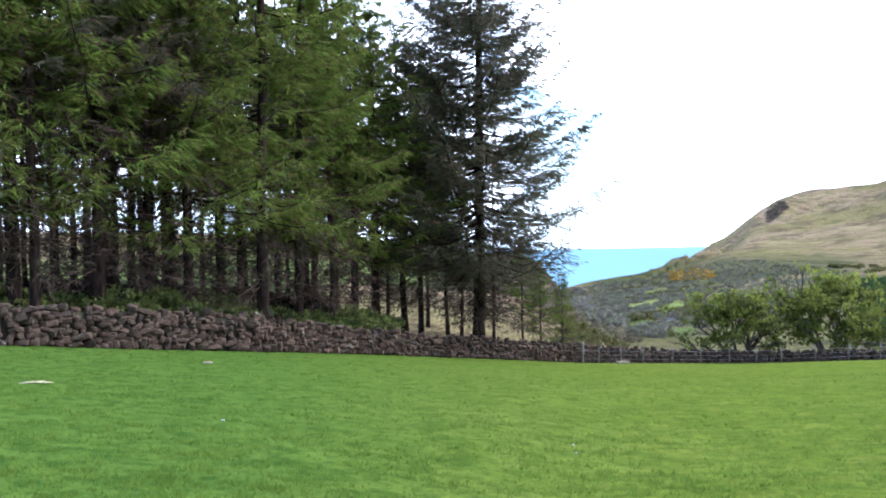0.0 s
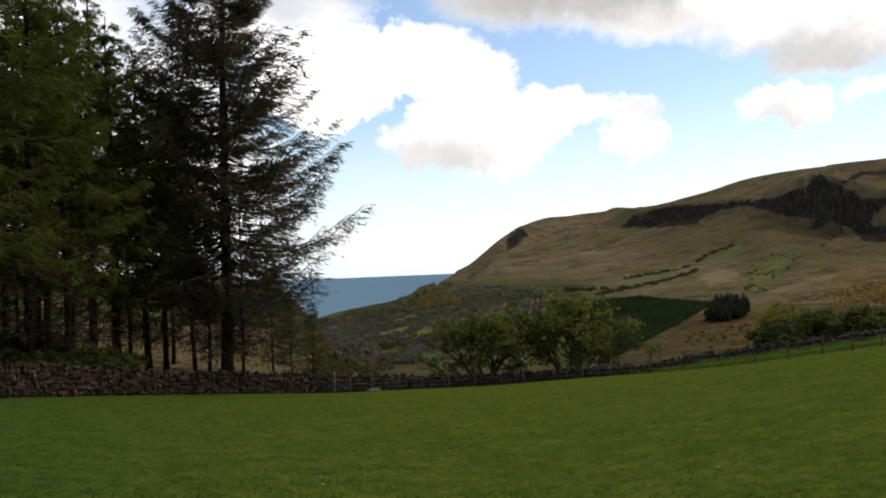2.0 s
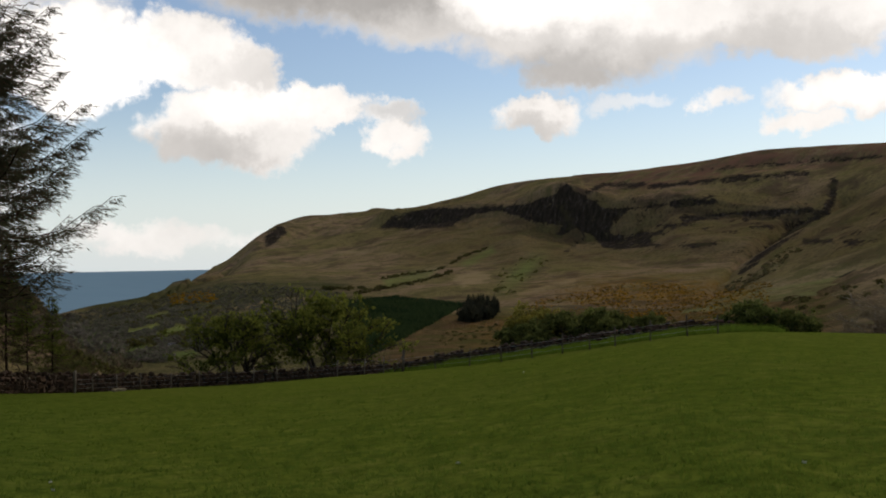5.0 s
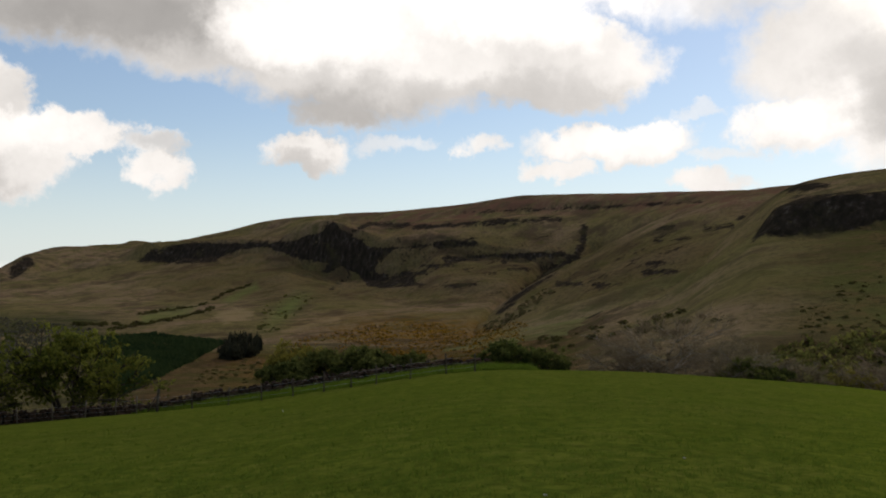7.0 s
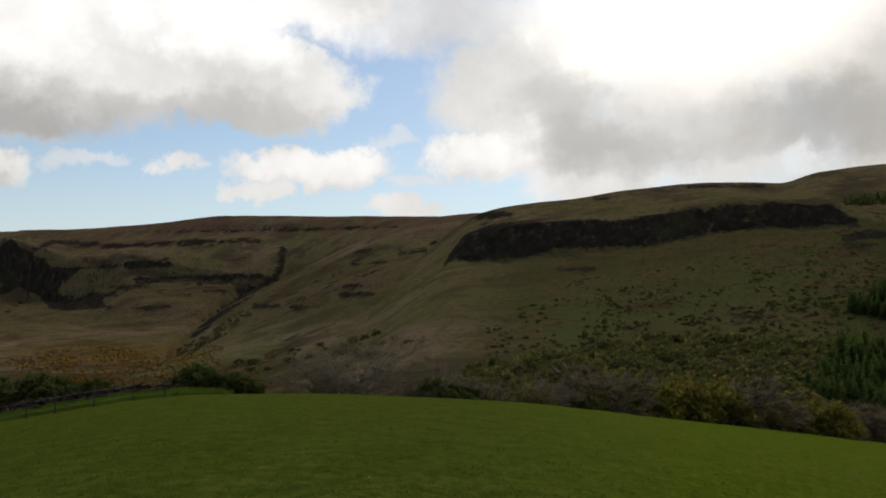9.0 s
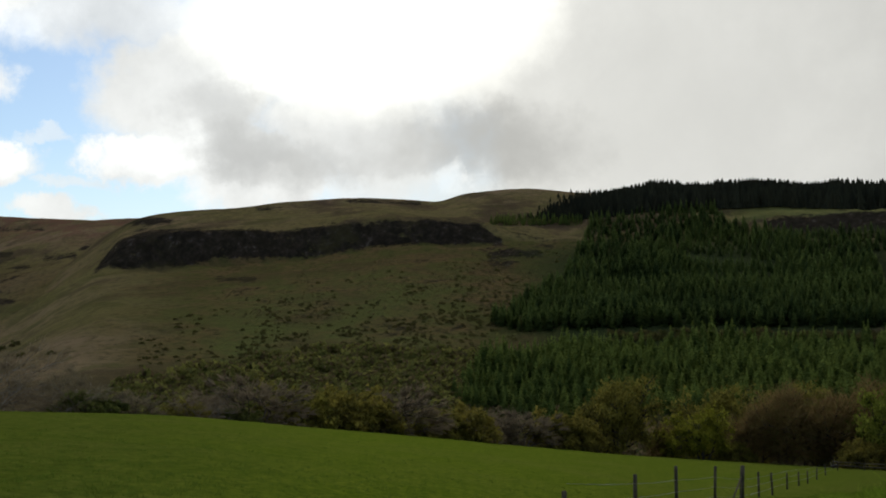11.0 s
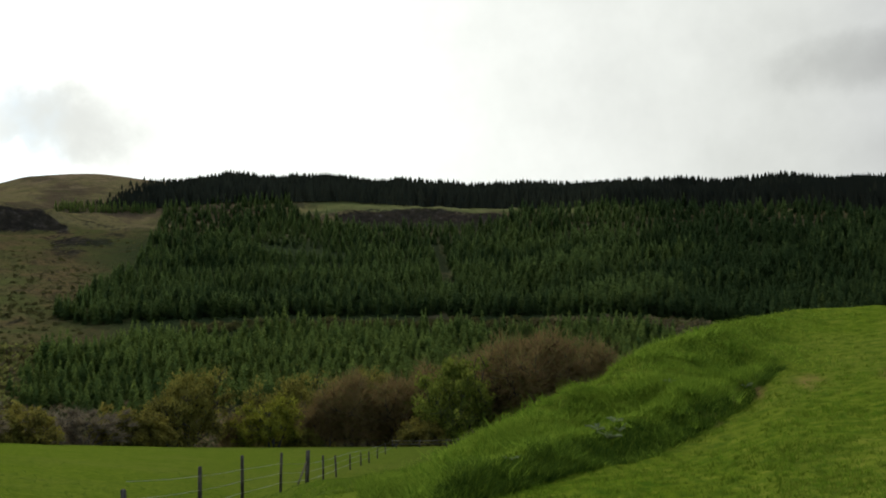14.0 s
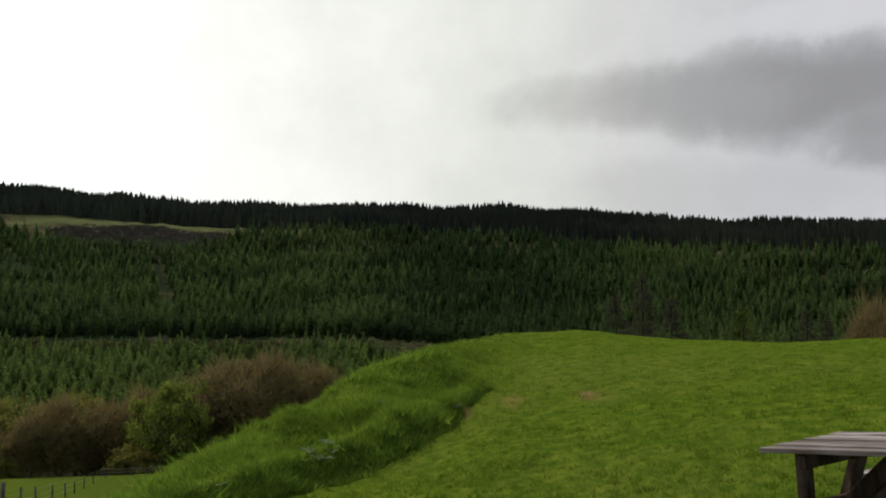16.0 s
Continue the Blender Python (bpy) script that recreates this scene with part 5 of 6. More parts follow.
# what shows over the crest of the lawn
HEIGHT = {"a": 26, "b": 23, "d": 20}
for kind, az, r, turn, top in (("a", 126.9, 150, 10, 3.6), ("b", 125.4, 160, 60, 2.6), ("d", 132.2, 150, 40, 1.9), ("b", 135.4, 150, 200, 1.6), ("a", 136.4, 160, 20, 1.2), ("b", 128.4, 165, 20, 2.3)):
    ob = rise(kinds[kind], HEIGHT[kind], False, az, r, top, turn, 1.1)
    tagged(ob, "dark conifer rising behind the crest of the lawn" if kind != "d" else "light green larch rising behind the crest of the lawn", group="conifers beyond the lawn")
for az, r, top in ((138.7, 110, 2.5), (141.4, 112, 3.0)):
    tagged(rise(russet_tree, 11, False, az, r, top, 30, 0.4), "round russet-brown tree behind the crest of the lawn")

# ---------------------------------------------------------------- plantations, far off


def inside(poly, x, y):
    hit = False
    for (x0, y0), (x1, y1) in zip(poly, poly[1:] + poly[:1]):
        if (y0 > y) != (y1 > y) and x < (x1 - x0) * (y - y0) / (y1 - y0) + x0:
            hit = not hit
    return hit


def fir_shape(seed, tiers=11, points=6):
    """A small fir of separate drooping sprays, one metre high."""
    rand = np.random.default_rng(seed)
    tris = []
    for t in range(tiers):
        q = t / (tiers - 1)
        h = 0.06 + 0.88 * q
        rad = 0.225 * (1 - q) ** 0.8 + 0.02
        a0 = rand.uniform(0, 6.28)
        for j in range(points if q < 0.8 else 3):
            a = a0 + 6.283 * j / points + rand.normal(0, 0.2)
            ln = rad * rand.uniform(0.65, 1.3)
            w = 0.07 + 0.6 * rad
            up = rand.uniform(0.04, 0.09)
            side = (-math.sin(a) * w * 0.5, math.cos(a) * w * 0.5)
            mid = (0.25 * ln * math.cos(a), 0.25 * ln * math.sin(a))
            tris.append([(mid[0] + side[0], mid[1] + side[1], h + up * 0.3), (mid[0] - side[0], mid[1] - side[1], h + up * 0.3), (ln * math.cos(a), ln * math.sin(a), h - rand.uniform(0.0, 0.07))])
            if j % 2:
                tris.append([(0, 0, h + 0.13), (side[0] * 0.8, side[1] * 0.8, h), (ln * 0.8 * math.cos(a), ln * 0.8 * math.sin(a), h - 0.03)])
    tris.append([(-0.018, 0, 0.9), (0.018, 0, 0.9), (0, 0, 1.04)])
    tris.append([(0, -0.018, 0.9), (0, 0.018, 0.9), (0, 0, 1.04)])
    return np.array(tris)


def spire(seed, tiers=3, points=6):
    """A dense dark fir seen against the sky: ragged skirts closed to the tip."""
    rand = np.random.default_rng(seed)
    tris = []
    for t in range(tiers):
        lo, hi = t / tiers * 0.8 + 0.02, min(1.0, (t + 1.9) / tiers)
        rad = 0.25 * (1 - t / tiers) ** 0.7 + 0.02
        a0 = rand.uniform(0, 6.28)
        for j in range(points):
            a, b = a0 + 6.283 * j / points, a0 + 6.283 * (j + 1) / points
            m, q = (a + b) / 2, rad * rand.uniform(0.75, 1.3)
            tip = (q * math.cos(m), q * math.sin(m), lo + rand.uniform(-0.03, 0.03))
            for c in (a, b):
                tris.append([tip, (rad * 0.5 * math.cos(c), rad * 0.5 * math.sin(c), lo + 0.06), (0, 0, hi)])
    return np.array(tris)


FIRS = [fir_shape(s) for s in range(40, 46)]
SPIRES = [spire(s) for s in range(46, 52)]


def dark_stretch(p):
    """1 within the stretch of hillside whose firs are coloured darker."""
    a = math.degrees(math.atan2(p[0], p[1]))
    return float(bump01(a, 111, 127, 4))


def plantation(name, label, places, height, mat, seed, spread=1.0, low=0.6, shapes=FIRS):
    rand = np.random.default_rng(seed)
    out, tint = [], []
    for p in places:
        h = height * (p[3] if len(p) > 3 else 1.0) * rand.uniform(low, 1.8 - low) * (1 + 0.75 * (1.2 - low) * noise.noise((p[0] / 45, p[1] / 45, p[2] / 25 + 5)))
        a = rand.uniform(0, 6.28)
        c, s = math.cos(a), math.sin(a)
        w = h * rand.uniform(0.85, 1.25) * spread
        f = shapes[rand.integers(0, len(shapes))]
        out.append(np.stack([(f[..., 0] * c - f[..., 1] * s) * w + p[0], (f[..., 0] * s + f[..., 1] * c) * w + p[1], f[..., 2] * h + p[2] - 0.4], -1))
        # sprays painted lighter up each fir, as light from above would leave them
        tint.append(np.clip(0.34 * (f[:, :, 2].mean(1) - 0.5) + np.clip(0.56 - 0.5 * dark_stretch(p) + 0.6 * noise.noise((p[0] / 60, p[1] / 60, p[2] / 30)) + rand.normal(0, 0.2), 0, 1), 0, 1))
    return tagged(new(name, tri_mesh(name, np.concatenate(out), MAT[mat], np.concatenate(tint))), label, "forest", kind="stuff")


def scatter(poly, da, de, seed, holes=(), keep=1.0, drift=0.0):
    rand = np.random.default_rng(seed)
    lo_a, hi_a = min(p[0] for p in poly), max(p[0] for p in poly)
    lo_e, hi_e = min(p[1] for p in poly), max(p[1] for p in poly)
    out = []
    for a in np.arange(lo_a, hi_a, da):
        for e in np.arange(lo_e, hi_e, de):
            x, y = a + rand.uniform(-0.5, 0.5) * da, e + rand.uniform(-0.5, 0.5) * de
            if rand.random() > keep or not inside(poly, x, y) or any(inside(h, x, y) for h in holes):
                continue
            if drift and noise.fractal((x / drift, y / drift * 1.6, seed), 1.0, 2.0, 3) < rand.uniform(-0.25, 0.3):
                continue
            p = slope_at(x, y)
            if p is not None:
                out.append(p)
    return out


upper = [(79.2, 0.3), (81.2, 1.5), (83.6, 2.9), (84.6, 4.9), (85.3, 6.5), (91.7, 6.55), (92.6, 5.6), (96, 5.15), (100, 4.85), (103.6, 5.2), (104.4, 5.9), (106.5, 6.4), (110, 6.6), (114, 6.45), (120, 6.2), (128, 5.6), (149, 3.8), (149, -2.0), (120, -1.3), (112, 0.0), (98, 0.1), (90, 0.1), (81, -0.2)]
gully_hole = [(99.5, 4.1), (100.3, 4.1), (101.2, 1.6), (100.4, 1.5)]
bald = [(90, 4.2), (95.5, 3.6), (95.5, 3.2), (90, 3.6)]
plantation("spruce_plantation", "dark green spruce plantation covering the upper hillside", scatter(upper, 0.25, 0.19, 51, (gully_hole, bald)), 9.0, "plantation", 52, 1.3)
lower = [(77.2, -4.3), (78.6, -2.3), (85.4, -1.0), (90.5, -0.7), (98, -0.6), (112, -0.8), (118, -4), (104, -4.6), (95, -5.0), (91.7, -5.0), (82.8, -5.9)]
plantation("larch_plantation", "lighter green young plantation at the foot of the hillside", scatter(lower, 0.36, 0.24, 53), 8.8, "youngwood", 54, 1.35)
knoll = [(79.2, 5.75), (79.8, 6.2), (84.6, 6.1), (84.6, 5.75)]
plantation("young_plantation", "patch of young green firs on the hill shoulder", scatter(knoll, 0.16, 0.12, 55), 6.0, "youngwood", 56)
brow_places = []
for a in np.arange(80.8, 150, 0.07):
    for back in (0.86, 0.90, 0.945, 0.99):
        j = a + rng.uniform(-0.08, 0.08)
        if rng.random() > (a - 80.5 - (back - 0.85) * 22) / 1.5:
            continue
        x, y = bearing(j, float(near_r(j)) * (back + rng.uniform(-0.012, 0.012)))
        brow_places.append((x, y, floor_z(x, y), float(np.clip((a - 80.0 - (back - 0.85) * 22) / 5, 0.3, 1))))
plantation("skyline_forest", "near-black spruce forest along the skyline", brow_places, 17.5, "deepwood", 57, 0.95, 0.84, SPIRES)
wedge = [(22.0, -2.45), (25, -2.25), (28.9, -2.75), (26.3, -4.1), (23.4, -5.5), (22.0, -5.0)]
plantation("spruce_plantation", "wedge of dense dark green plantation in the glen", scatter(wedge, 0.085, 0.055, 58), 3.6, "glenwood", 59, 1.6, 0.8, SPIRES)
clump = [(28.3, -3.3), (28.9, -2.8), (29.6, -2.5), (30.3, -2.6), (30.8, -3.0), (30.5, -3.5), (29.5, -3.75), (28.5, -3.7)]
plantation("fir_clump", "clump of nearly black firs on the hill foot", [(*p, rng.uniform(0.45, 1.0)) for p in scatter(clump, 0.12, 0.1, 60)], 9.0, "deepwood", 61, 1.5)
glen = [(6.5, -3.0), (8.5, -2.6), (11, -2.3), (14, -1.6), (17, -1.3), (22, -2.0), (22, -3.0), (12, -5.6), (8, -5.0)]


def bush_shape(seed, n=64):
    rand = np.random.default_rng(seed)
    c = rand.normal(0, 1, (n, 3))
    c /= np.linalg.norm(c, axis=1, keepdims=True)
    c *= rand.uniform(0.3, 0.52, (n, 1))
    c[:, 2] = np.abs(c[:, 2]) * 0.9 + 0.05
    return diamonds(c, 0.24, rand)


BUSHES = [bush_shape(s) for s in range(70, 76)]


def scrub(name, label, places, size, mat, seed):
    rand = np.random.default_rng(seed)
    out, tint = [], []
    for p in places:
        f = BUSHES[rand.integers(0, 6)]
        h = size * rand.uniform(0.5, 1.5)
        out.append(f * np.array([h * rand.uniform(0.8, 1.2), h * rand.uniform(0.8, 1.2), h]) + np.array([p[0], p[1], p[2] - 0.2]))
        tint.append(np.clip(rand.uniform(0, 1) + rand.normal(0, 0.12, len(f)), 0, 1))
    return tagged(new(name, tri_mesh(name, np.concatenate(out), MAT[mat], np.concatenate(tint))), label, "scrub", kind="stuff")


face = [(60, -5), (60, 0.0), (66, 1.4), (74, 3.6), (79, 4.0), (83.8, 4.4), (84, 2.8), (80.5, 1.2), (79, -5.5)]
scrub("hillside_scrub", "scattered dark green scrub on the steep slope", scatter(face, 0.24, 0.15, 71, keep=0.42, drift=2.2) + scatter([(61, -3.5), (66, -0.8), (70, -0.2), (76, 0.8), (80, 1.3), (81, -0.5), (79, -2.5), (70, -1.6)], 0.26, 0.16, 171, keep=0.7, drift=1.8), 1.8, "scrub", 72)
scrub("hillside_scrub", "low brown heather and dead bracken on the steep slope", scatter([(62, 0.6), (66, 2.8), (72, 3.9), (79, 4.3), (84, 4.6), (83.4, 2.6), (80, 1.0), (73, 0.4)], 0.2, 0.12, 271, keep=0.6, drift=2.6), 1.2, "brownscrub", 272)
low_face = [(57, -5.2), (59, -3.0), (64, -2.2), (70, -1.2), (79, -1.4), (78, -5.4)]
scrub("willow_scrub", "thicket of olive and brown scrub at the foot of the slope", scatter(low_face, 0.34, 0.26, 73, keep=0.9), 5.6, "willow", 74)
foot_wood = [(79, -6.5), (79, -4.6), (92, -4.9), (104, -4.6), (113, -2.0), (113, -6), (100, -7.2), (87, -7.0)]
scrub("willow_scrub", "brown leafless thicket behind the field", scatter(foot_wood, 0.36, 0.26, 75, keep=0.8), 5.5, "brownscrub", 76)
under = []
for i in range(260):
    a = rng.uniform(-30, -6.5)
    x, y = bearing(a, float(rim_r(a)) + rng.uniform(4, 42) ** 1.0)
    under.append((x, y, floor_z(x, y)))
scrub("undergrowth", "undergrowth of bramble and holly, coloured near-black as if in conifer shade", under, 2.3, "understory", 69)
edge_line = [(86, -0.3), (90, -0.15), (98, -0.12), (113, -0.25), (118, -0.9), (118, -1.5), (112, -0.9), (98, -0.55), (90, -0.6), (86, -0.8)]
scrub("wood_edge_scrub", "brown leafless scrub along a ride between plantations", scatter(edge_line, 0.24, 0.14, 101, keep=0.7), 3.6, "scrub", 102)
scrub("wood_edge_scrub", "russet leafless scrub below the dark plantation", scatter([(106, -0.3), (112, -0.3), (117, -0.7), (118, -1.6), (112, -1.0), (106, -0.8)], 0.22, 0.14, 103, keep=0.8), 4.5, "brownscrub", 104)
scrub("hillside_scrub", "pale green birch scrub on the far slope", scatter([(30.2, -2.2), (30.8, -0.8), (32.3, 0.1), (33.6, -0.3), (32.6, -1.3), (31.7, -2.2)], 0.13, 0.09, 105, keep=0.35, drift=0.8), 3.2, "willow", 106)
scrub("hillside_scrub", "brown leafless wood on the slope above the sea", scatter([(0, -4.5), (0, 0.0), (4, -0.5), (6.4, -2.2), (8.0, -3.6), (9.8, -4.3), (11.2, -5.9)], 0.2, 0.14, 107, keep=0.95), 2.4, "heathscrub", 108)
thorn_line = [(46, -2.6), (56, -0.6), (56, -1.5), (46, -3.4)]
scrub("thorn_scrub", "scattered thorn bushes on the spur", scatter(thorn_line, 0.45, 0.2, 77, keep=0.3), 4.5, "scrub", 78)
gorse_band = [(31, -3.6), (33, -2.5), (38, -1.6), (43, -1.8), (45.5, -1.6), (46, -2.5), (42, -4.0), (36, -4.4)]
scrub("gorse_scrub", "bank of orange-yellow gorse in bloom", scatter(gorse_band, 0.1, 0.06, 79, keep=0.85, drift=2.4), 1.5, "gorsebush", 80)
scrub("glen_hedges", "dark hedges and woods on the glen floor", [p for p in scatter(glen, 0.16, 0.09, 81, keep=0.85) if outlined(np.degrees(math.atan2(p[0], p[1])), elevation(math.hypot(p[0], p[1]), p[2]), GLEN_FIELDS, (), 0.1) < 0.5], 3.4, "greywood", 82)
scrub("gorse_scrub", "small patch of orange gorse below the headland", scatter([(12.4, -1.9), (14.6, -1.7), (15.2, -2.3), (12.6, -2.5)], 0.11, 0.06, 83, keep=0.6), 3.0, "gorsegold", 84)
scrub("field_edge_scrub", "rough scrub beyond the wall", scatter([(25.5, -5.6), (27, -4.6), (30, -3.7), (32, -3.5), (46, -3.0), (49, -4.0), (42, -4.3), (36, -5.0), (30, -5.9)], 0.2, 0.12, 85, keep=0.6, drift=1.5), 1.5, "scrub", 86)


def hedge(points, gap, seed):
    rand = np.random.default_rng(seed)
    out = []
    for (a0, e0), (a1, e1) in zip(points, points[1:]):
        n = max(2, int(math.hypot(a1 - a0, e1 - e0) / gap))
        for i in range(n):
            if rand.random() < 0.7:
                p = slope_at(a0 + (a1 - a0) * i / n + rand.normal(0, 0.03), e0 + (e1 - e0) * i / n + rand.normal(0, 0.03))
                if p is not None:
                    out.append(p)
    return out


hedges = hedge([(24.2, -1.25), (27.5, -0.72), (28.7, -0.1), (30.2, 0.45)], 0.12, 1) + hedge([(22.8, -2.05), (24.2, -1.8), (26.0, -1.5), (28.1, -0.95)], 0.12, 2) + hedge([(21, -1.75), (24.2, -1.75)], 0.1, 3)
scrub("far_hedges", "dark hedges between fields on the far hill", hedges, 6.5, "scrub", 88)
for i, (pts, n) in enumerate((([(9.5, -3.6), (12, -3.1), (15, -2.6)], 0.12), ([(10.5, -4.6), (13.5, -3.9), (16, -3.3)], 0.12), ([(9, -3.0), (12.5, -2.55), (15, -2.2)], 0.12), ([(11.5, -4.9), (12.3, -3.6)], 0.12), ([(13.2, -4.8), (13.6, -3.4)], 0.12))):
    scrub("glen_hedge", "dark hedge across the floor of the glen", hedge(pts, n, 20 + i), 4.0, "scrub", 90 + i)
scrub("hillside_scrub", "thin scrub along the gully", scatter([(43.0, -1.9), (44.8, -1.0), (46.6, 0.3), (47.2, 0.1), (45.2, -1.4), (43.6, -2.2)], 0.2, 0.14, 97, keep=0.7), 4.0, "brownscrub", 98)

beyond = []
for i in range(900):
    a = rng.uniform(6.5, 25.5)
    x, y = bearing(a, float(rim_r(a)) + 3 + 110 * rng.uniform(0, 1) ** 1.3)
    beyond.append((x, y, floor_z(x, y)))
scrub("field_edge_scrub", "rough brown and green scrub behind the wall", beyond, 1.9, "scrub", 189)


def cottage(az, e, turn):
    """A small far farm building: walls, two roof slopes and a door."""
    root = empty("farm_shed", "small white farm building on the glen floor", "building")
    long, deep, high, rise_ = 3.4, 2.2, 1.5, 0.8
    bm = bmesh.new()
    ends = []
    for x in (-long / 2, long / 2):
        ends.append([bm.verts.new(p) for p in ((x, -deep / 2, -0.5), (x, deep / 2, -0.5), (x, deep / 2, high), (x, 0, high + rise_), (x, -deep / 2, high))])
    for k in range(5):
        bm.faces.new((ends[0][k], ends[0][(k + 1) % 5], ends[1][(k + 1) % 5], ends[1][k]))
    bm.faces.new(ends[0][::-1])
    bm.faces.new(ends[1])
    part("wall", bm, MAT["limewash"], root)
    for sy in (-1, 1):
        bm = bmesh.new()
        box(bm, (long + 0.3, math.hypot(deep / 2, rise_) + 0.25, 0.08), pose(0, sy * deep * 0.27, high + rise_ / 2 + 0.02, -sy * math.degrees(math.atan2(rise_, deep / 2))))
        part("roof", bm, MAT["slate"], root, "grey slate roof slope")
    bm = bmesh.new()
    box(bm, (0.5, 0.06, 1.1), pose(0.3, -deep / 2 - 0.02, 0.3))
    part("door", bm, MAT["darktimber"], root)
    p = slope_at(az, e)
    root.matrix_basis = pose(*p, 0, 0, turn)


cottage(12.6, -4.75, -20)

# ---------------------------------------------------------------- the drystone wall


def stone_mesh(seed, detail):
    rand = np.random.default_rng(seed)
    bm = bmesh.new()
    bmesh.ops.create_icosphere(bm, subdivisions=detail, radius=0.5)
    cuts = [(Vector(a).normalized(), 0.34) for a in ((1, 0.1, 0), (-1, 0, 0.15), (0, 0.2, 1), (0.1, 0, -1), (0, 1, 0.1), (0.1, -1, 0))]
    cuts += [(Vector(rand.normal(0, 1, 3)).normalized(), rand.uniform(0.30, 0.46)) for _ in range(8)]
    for v in bm.verts:
        n = v.co.normalized()
        v.co = n * (0.6 + 0.1 * noise.noise(n * 1.6 + Vector((seed * 3.1, 0, 0))))
        # flat breaks cut the ball into a rough block
        for cut, d in cuts:
            over = v.co.dot(cut) - d
            if over > 0:
                v.co -= cut * over
        v.co += Vector(rand.normal(0, 0.008, 3))
    me = bpy.data.meshes.new("stone")
    bm.to_mesh(me)
    bm.free()
    me.materials.append(MAT["stone"])
    return me


wall_h = curve([(-34, 1.35), (-24, 1.33), (-12, 1.48), (-3, 1.2), (9, 1.2), (15, 1.0), (22, 0.8), (28, 0.68), (34, 0.66), (41, 0.62), (43.5, 0.5)])
line = []
for a in np.arange(-34, 43.5, 0.1):
    line.append((a, *bearing(a, float(rim_r(a)) + 0.75 + 4.2 * float(np.clip((a - 23) / 7, 0, 1)))))
line = np.array(line)
along = np.concatenate([[0], np.cumsum(np.hypot(np.diff(line[:, 1]), np.diff(line[:, 2])))])


def wall_point(s):
    return [float(np.interp(s, along, line[:, i])) for i in range(3)]


core_v, core_f = [], []
for i, s in enumerate(np.arange(0, along[-1], 0.8)):
    a, x, y = wall_point(s)
    z, h = floor_z(x, y), float(wall_h(a)) - 0.12
    rx, ry = math.sin(radians(a)), math.cos(radians(a))
    for d, q in ((-0.2, -0.3), (-0.1, h), (0.3, h), (0.4, -0.3)):
        core_v.append((x + rx * d, y + ry * d, z + q))
    if i:
        b = 4 * i
        core_f += [(b - 4 + j, b - 4 + (j + 1) % 4, b + (j + 1) % 4, b + j) for j in range(4)]
wall = tagged(new("wall_field", mesh_of("wall_field", core_v, core_f, MAT["gap"])), "long drystone wall of rough brown and grey field stones", "wall", kind="structure")
STONES = [stone_mesh(s, 2) for s in range(12)]
small_v = [np.array([v.co for v in m.vertices]) for m in STONES]
small_f = [np.array([p.vertices[:] for p in m.polygons]) for m in STONES]
rest_v, rest_f, count, base = [], [], 0, 0
s = 0.0
while s < along[-1]:
    a, x, y = wall_point(s)
    h = float(wall_h(a)) + 0.08 * noise.noise((s * 0.6, 0, 0))
    z0 = floor_z(x, y)
    big = 1.0 if a < 6 else 0.85
    z = 0.0
    step = 0.3 * big
    rx, ry = math.sin(radians(a)), math.cos(radians(a))
    while z < h - 0.03:
        w = big * rng.uniform(0.22, 0.6) * (1.15 if z < 0.4 else 0.95)
        t = big * rng.uniform(0.16, 0.36) * (1.1 if z < 0.4 else 1.0)
        jog = rng.uniform(-0.16, 0.16)
        lean = -0.24 + 0.12 * z / h + rng.uniform(-0.09, 0.07)
        if z + t > h - 0.05:
            lean += 0.12
        px, py = x + ry * jog + rx * lean, y - rx * jog + ry * lean
        m = pose(px, py, z0 + z + t * 0.42, rng.uniform(-22, 22), rng.uniform(-20, 20), -a + rng.uniform(-25, 25)) @ Matrix.Diagonal((w * 1.2, 0.5 * big, t * 1.27, 1))
        k = int(rng.integers(0, 12))
        if -25.5 < a < -9 and count < 300:
            ob = new("stone", STONES[k])
            ob.parent = wall
            ob.matrix_basis = m
            count += 1
        else:
            mm = np.array(m)
            v = small_v[k] @ mm[:3, :3].T + mm[:3, 3]
            rest_v.append(v)
            rest_f.append(small_f[k] + base)
            base += len(v)
        z += t * 0.82
    s += step * rng.uniform(0.8, 1.2)
more = part("rubble", mesh_of("rubble", np.concatenate(rest_v), np.concatenate(rest_f).tolist(), MAT["stone"]), None, wall)
tagged(more, kind="stuff")

# ---------------------------------------------------------------- fences


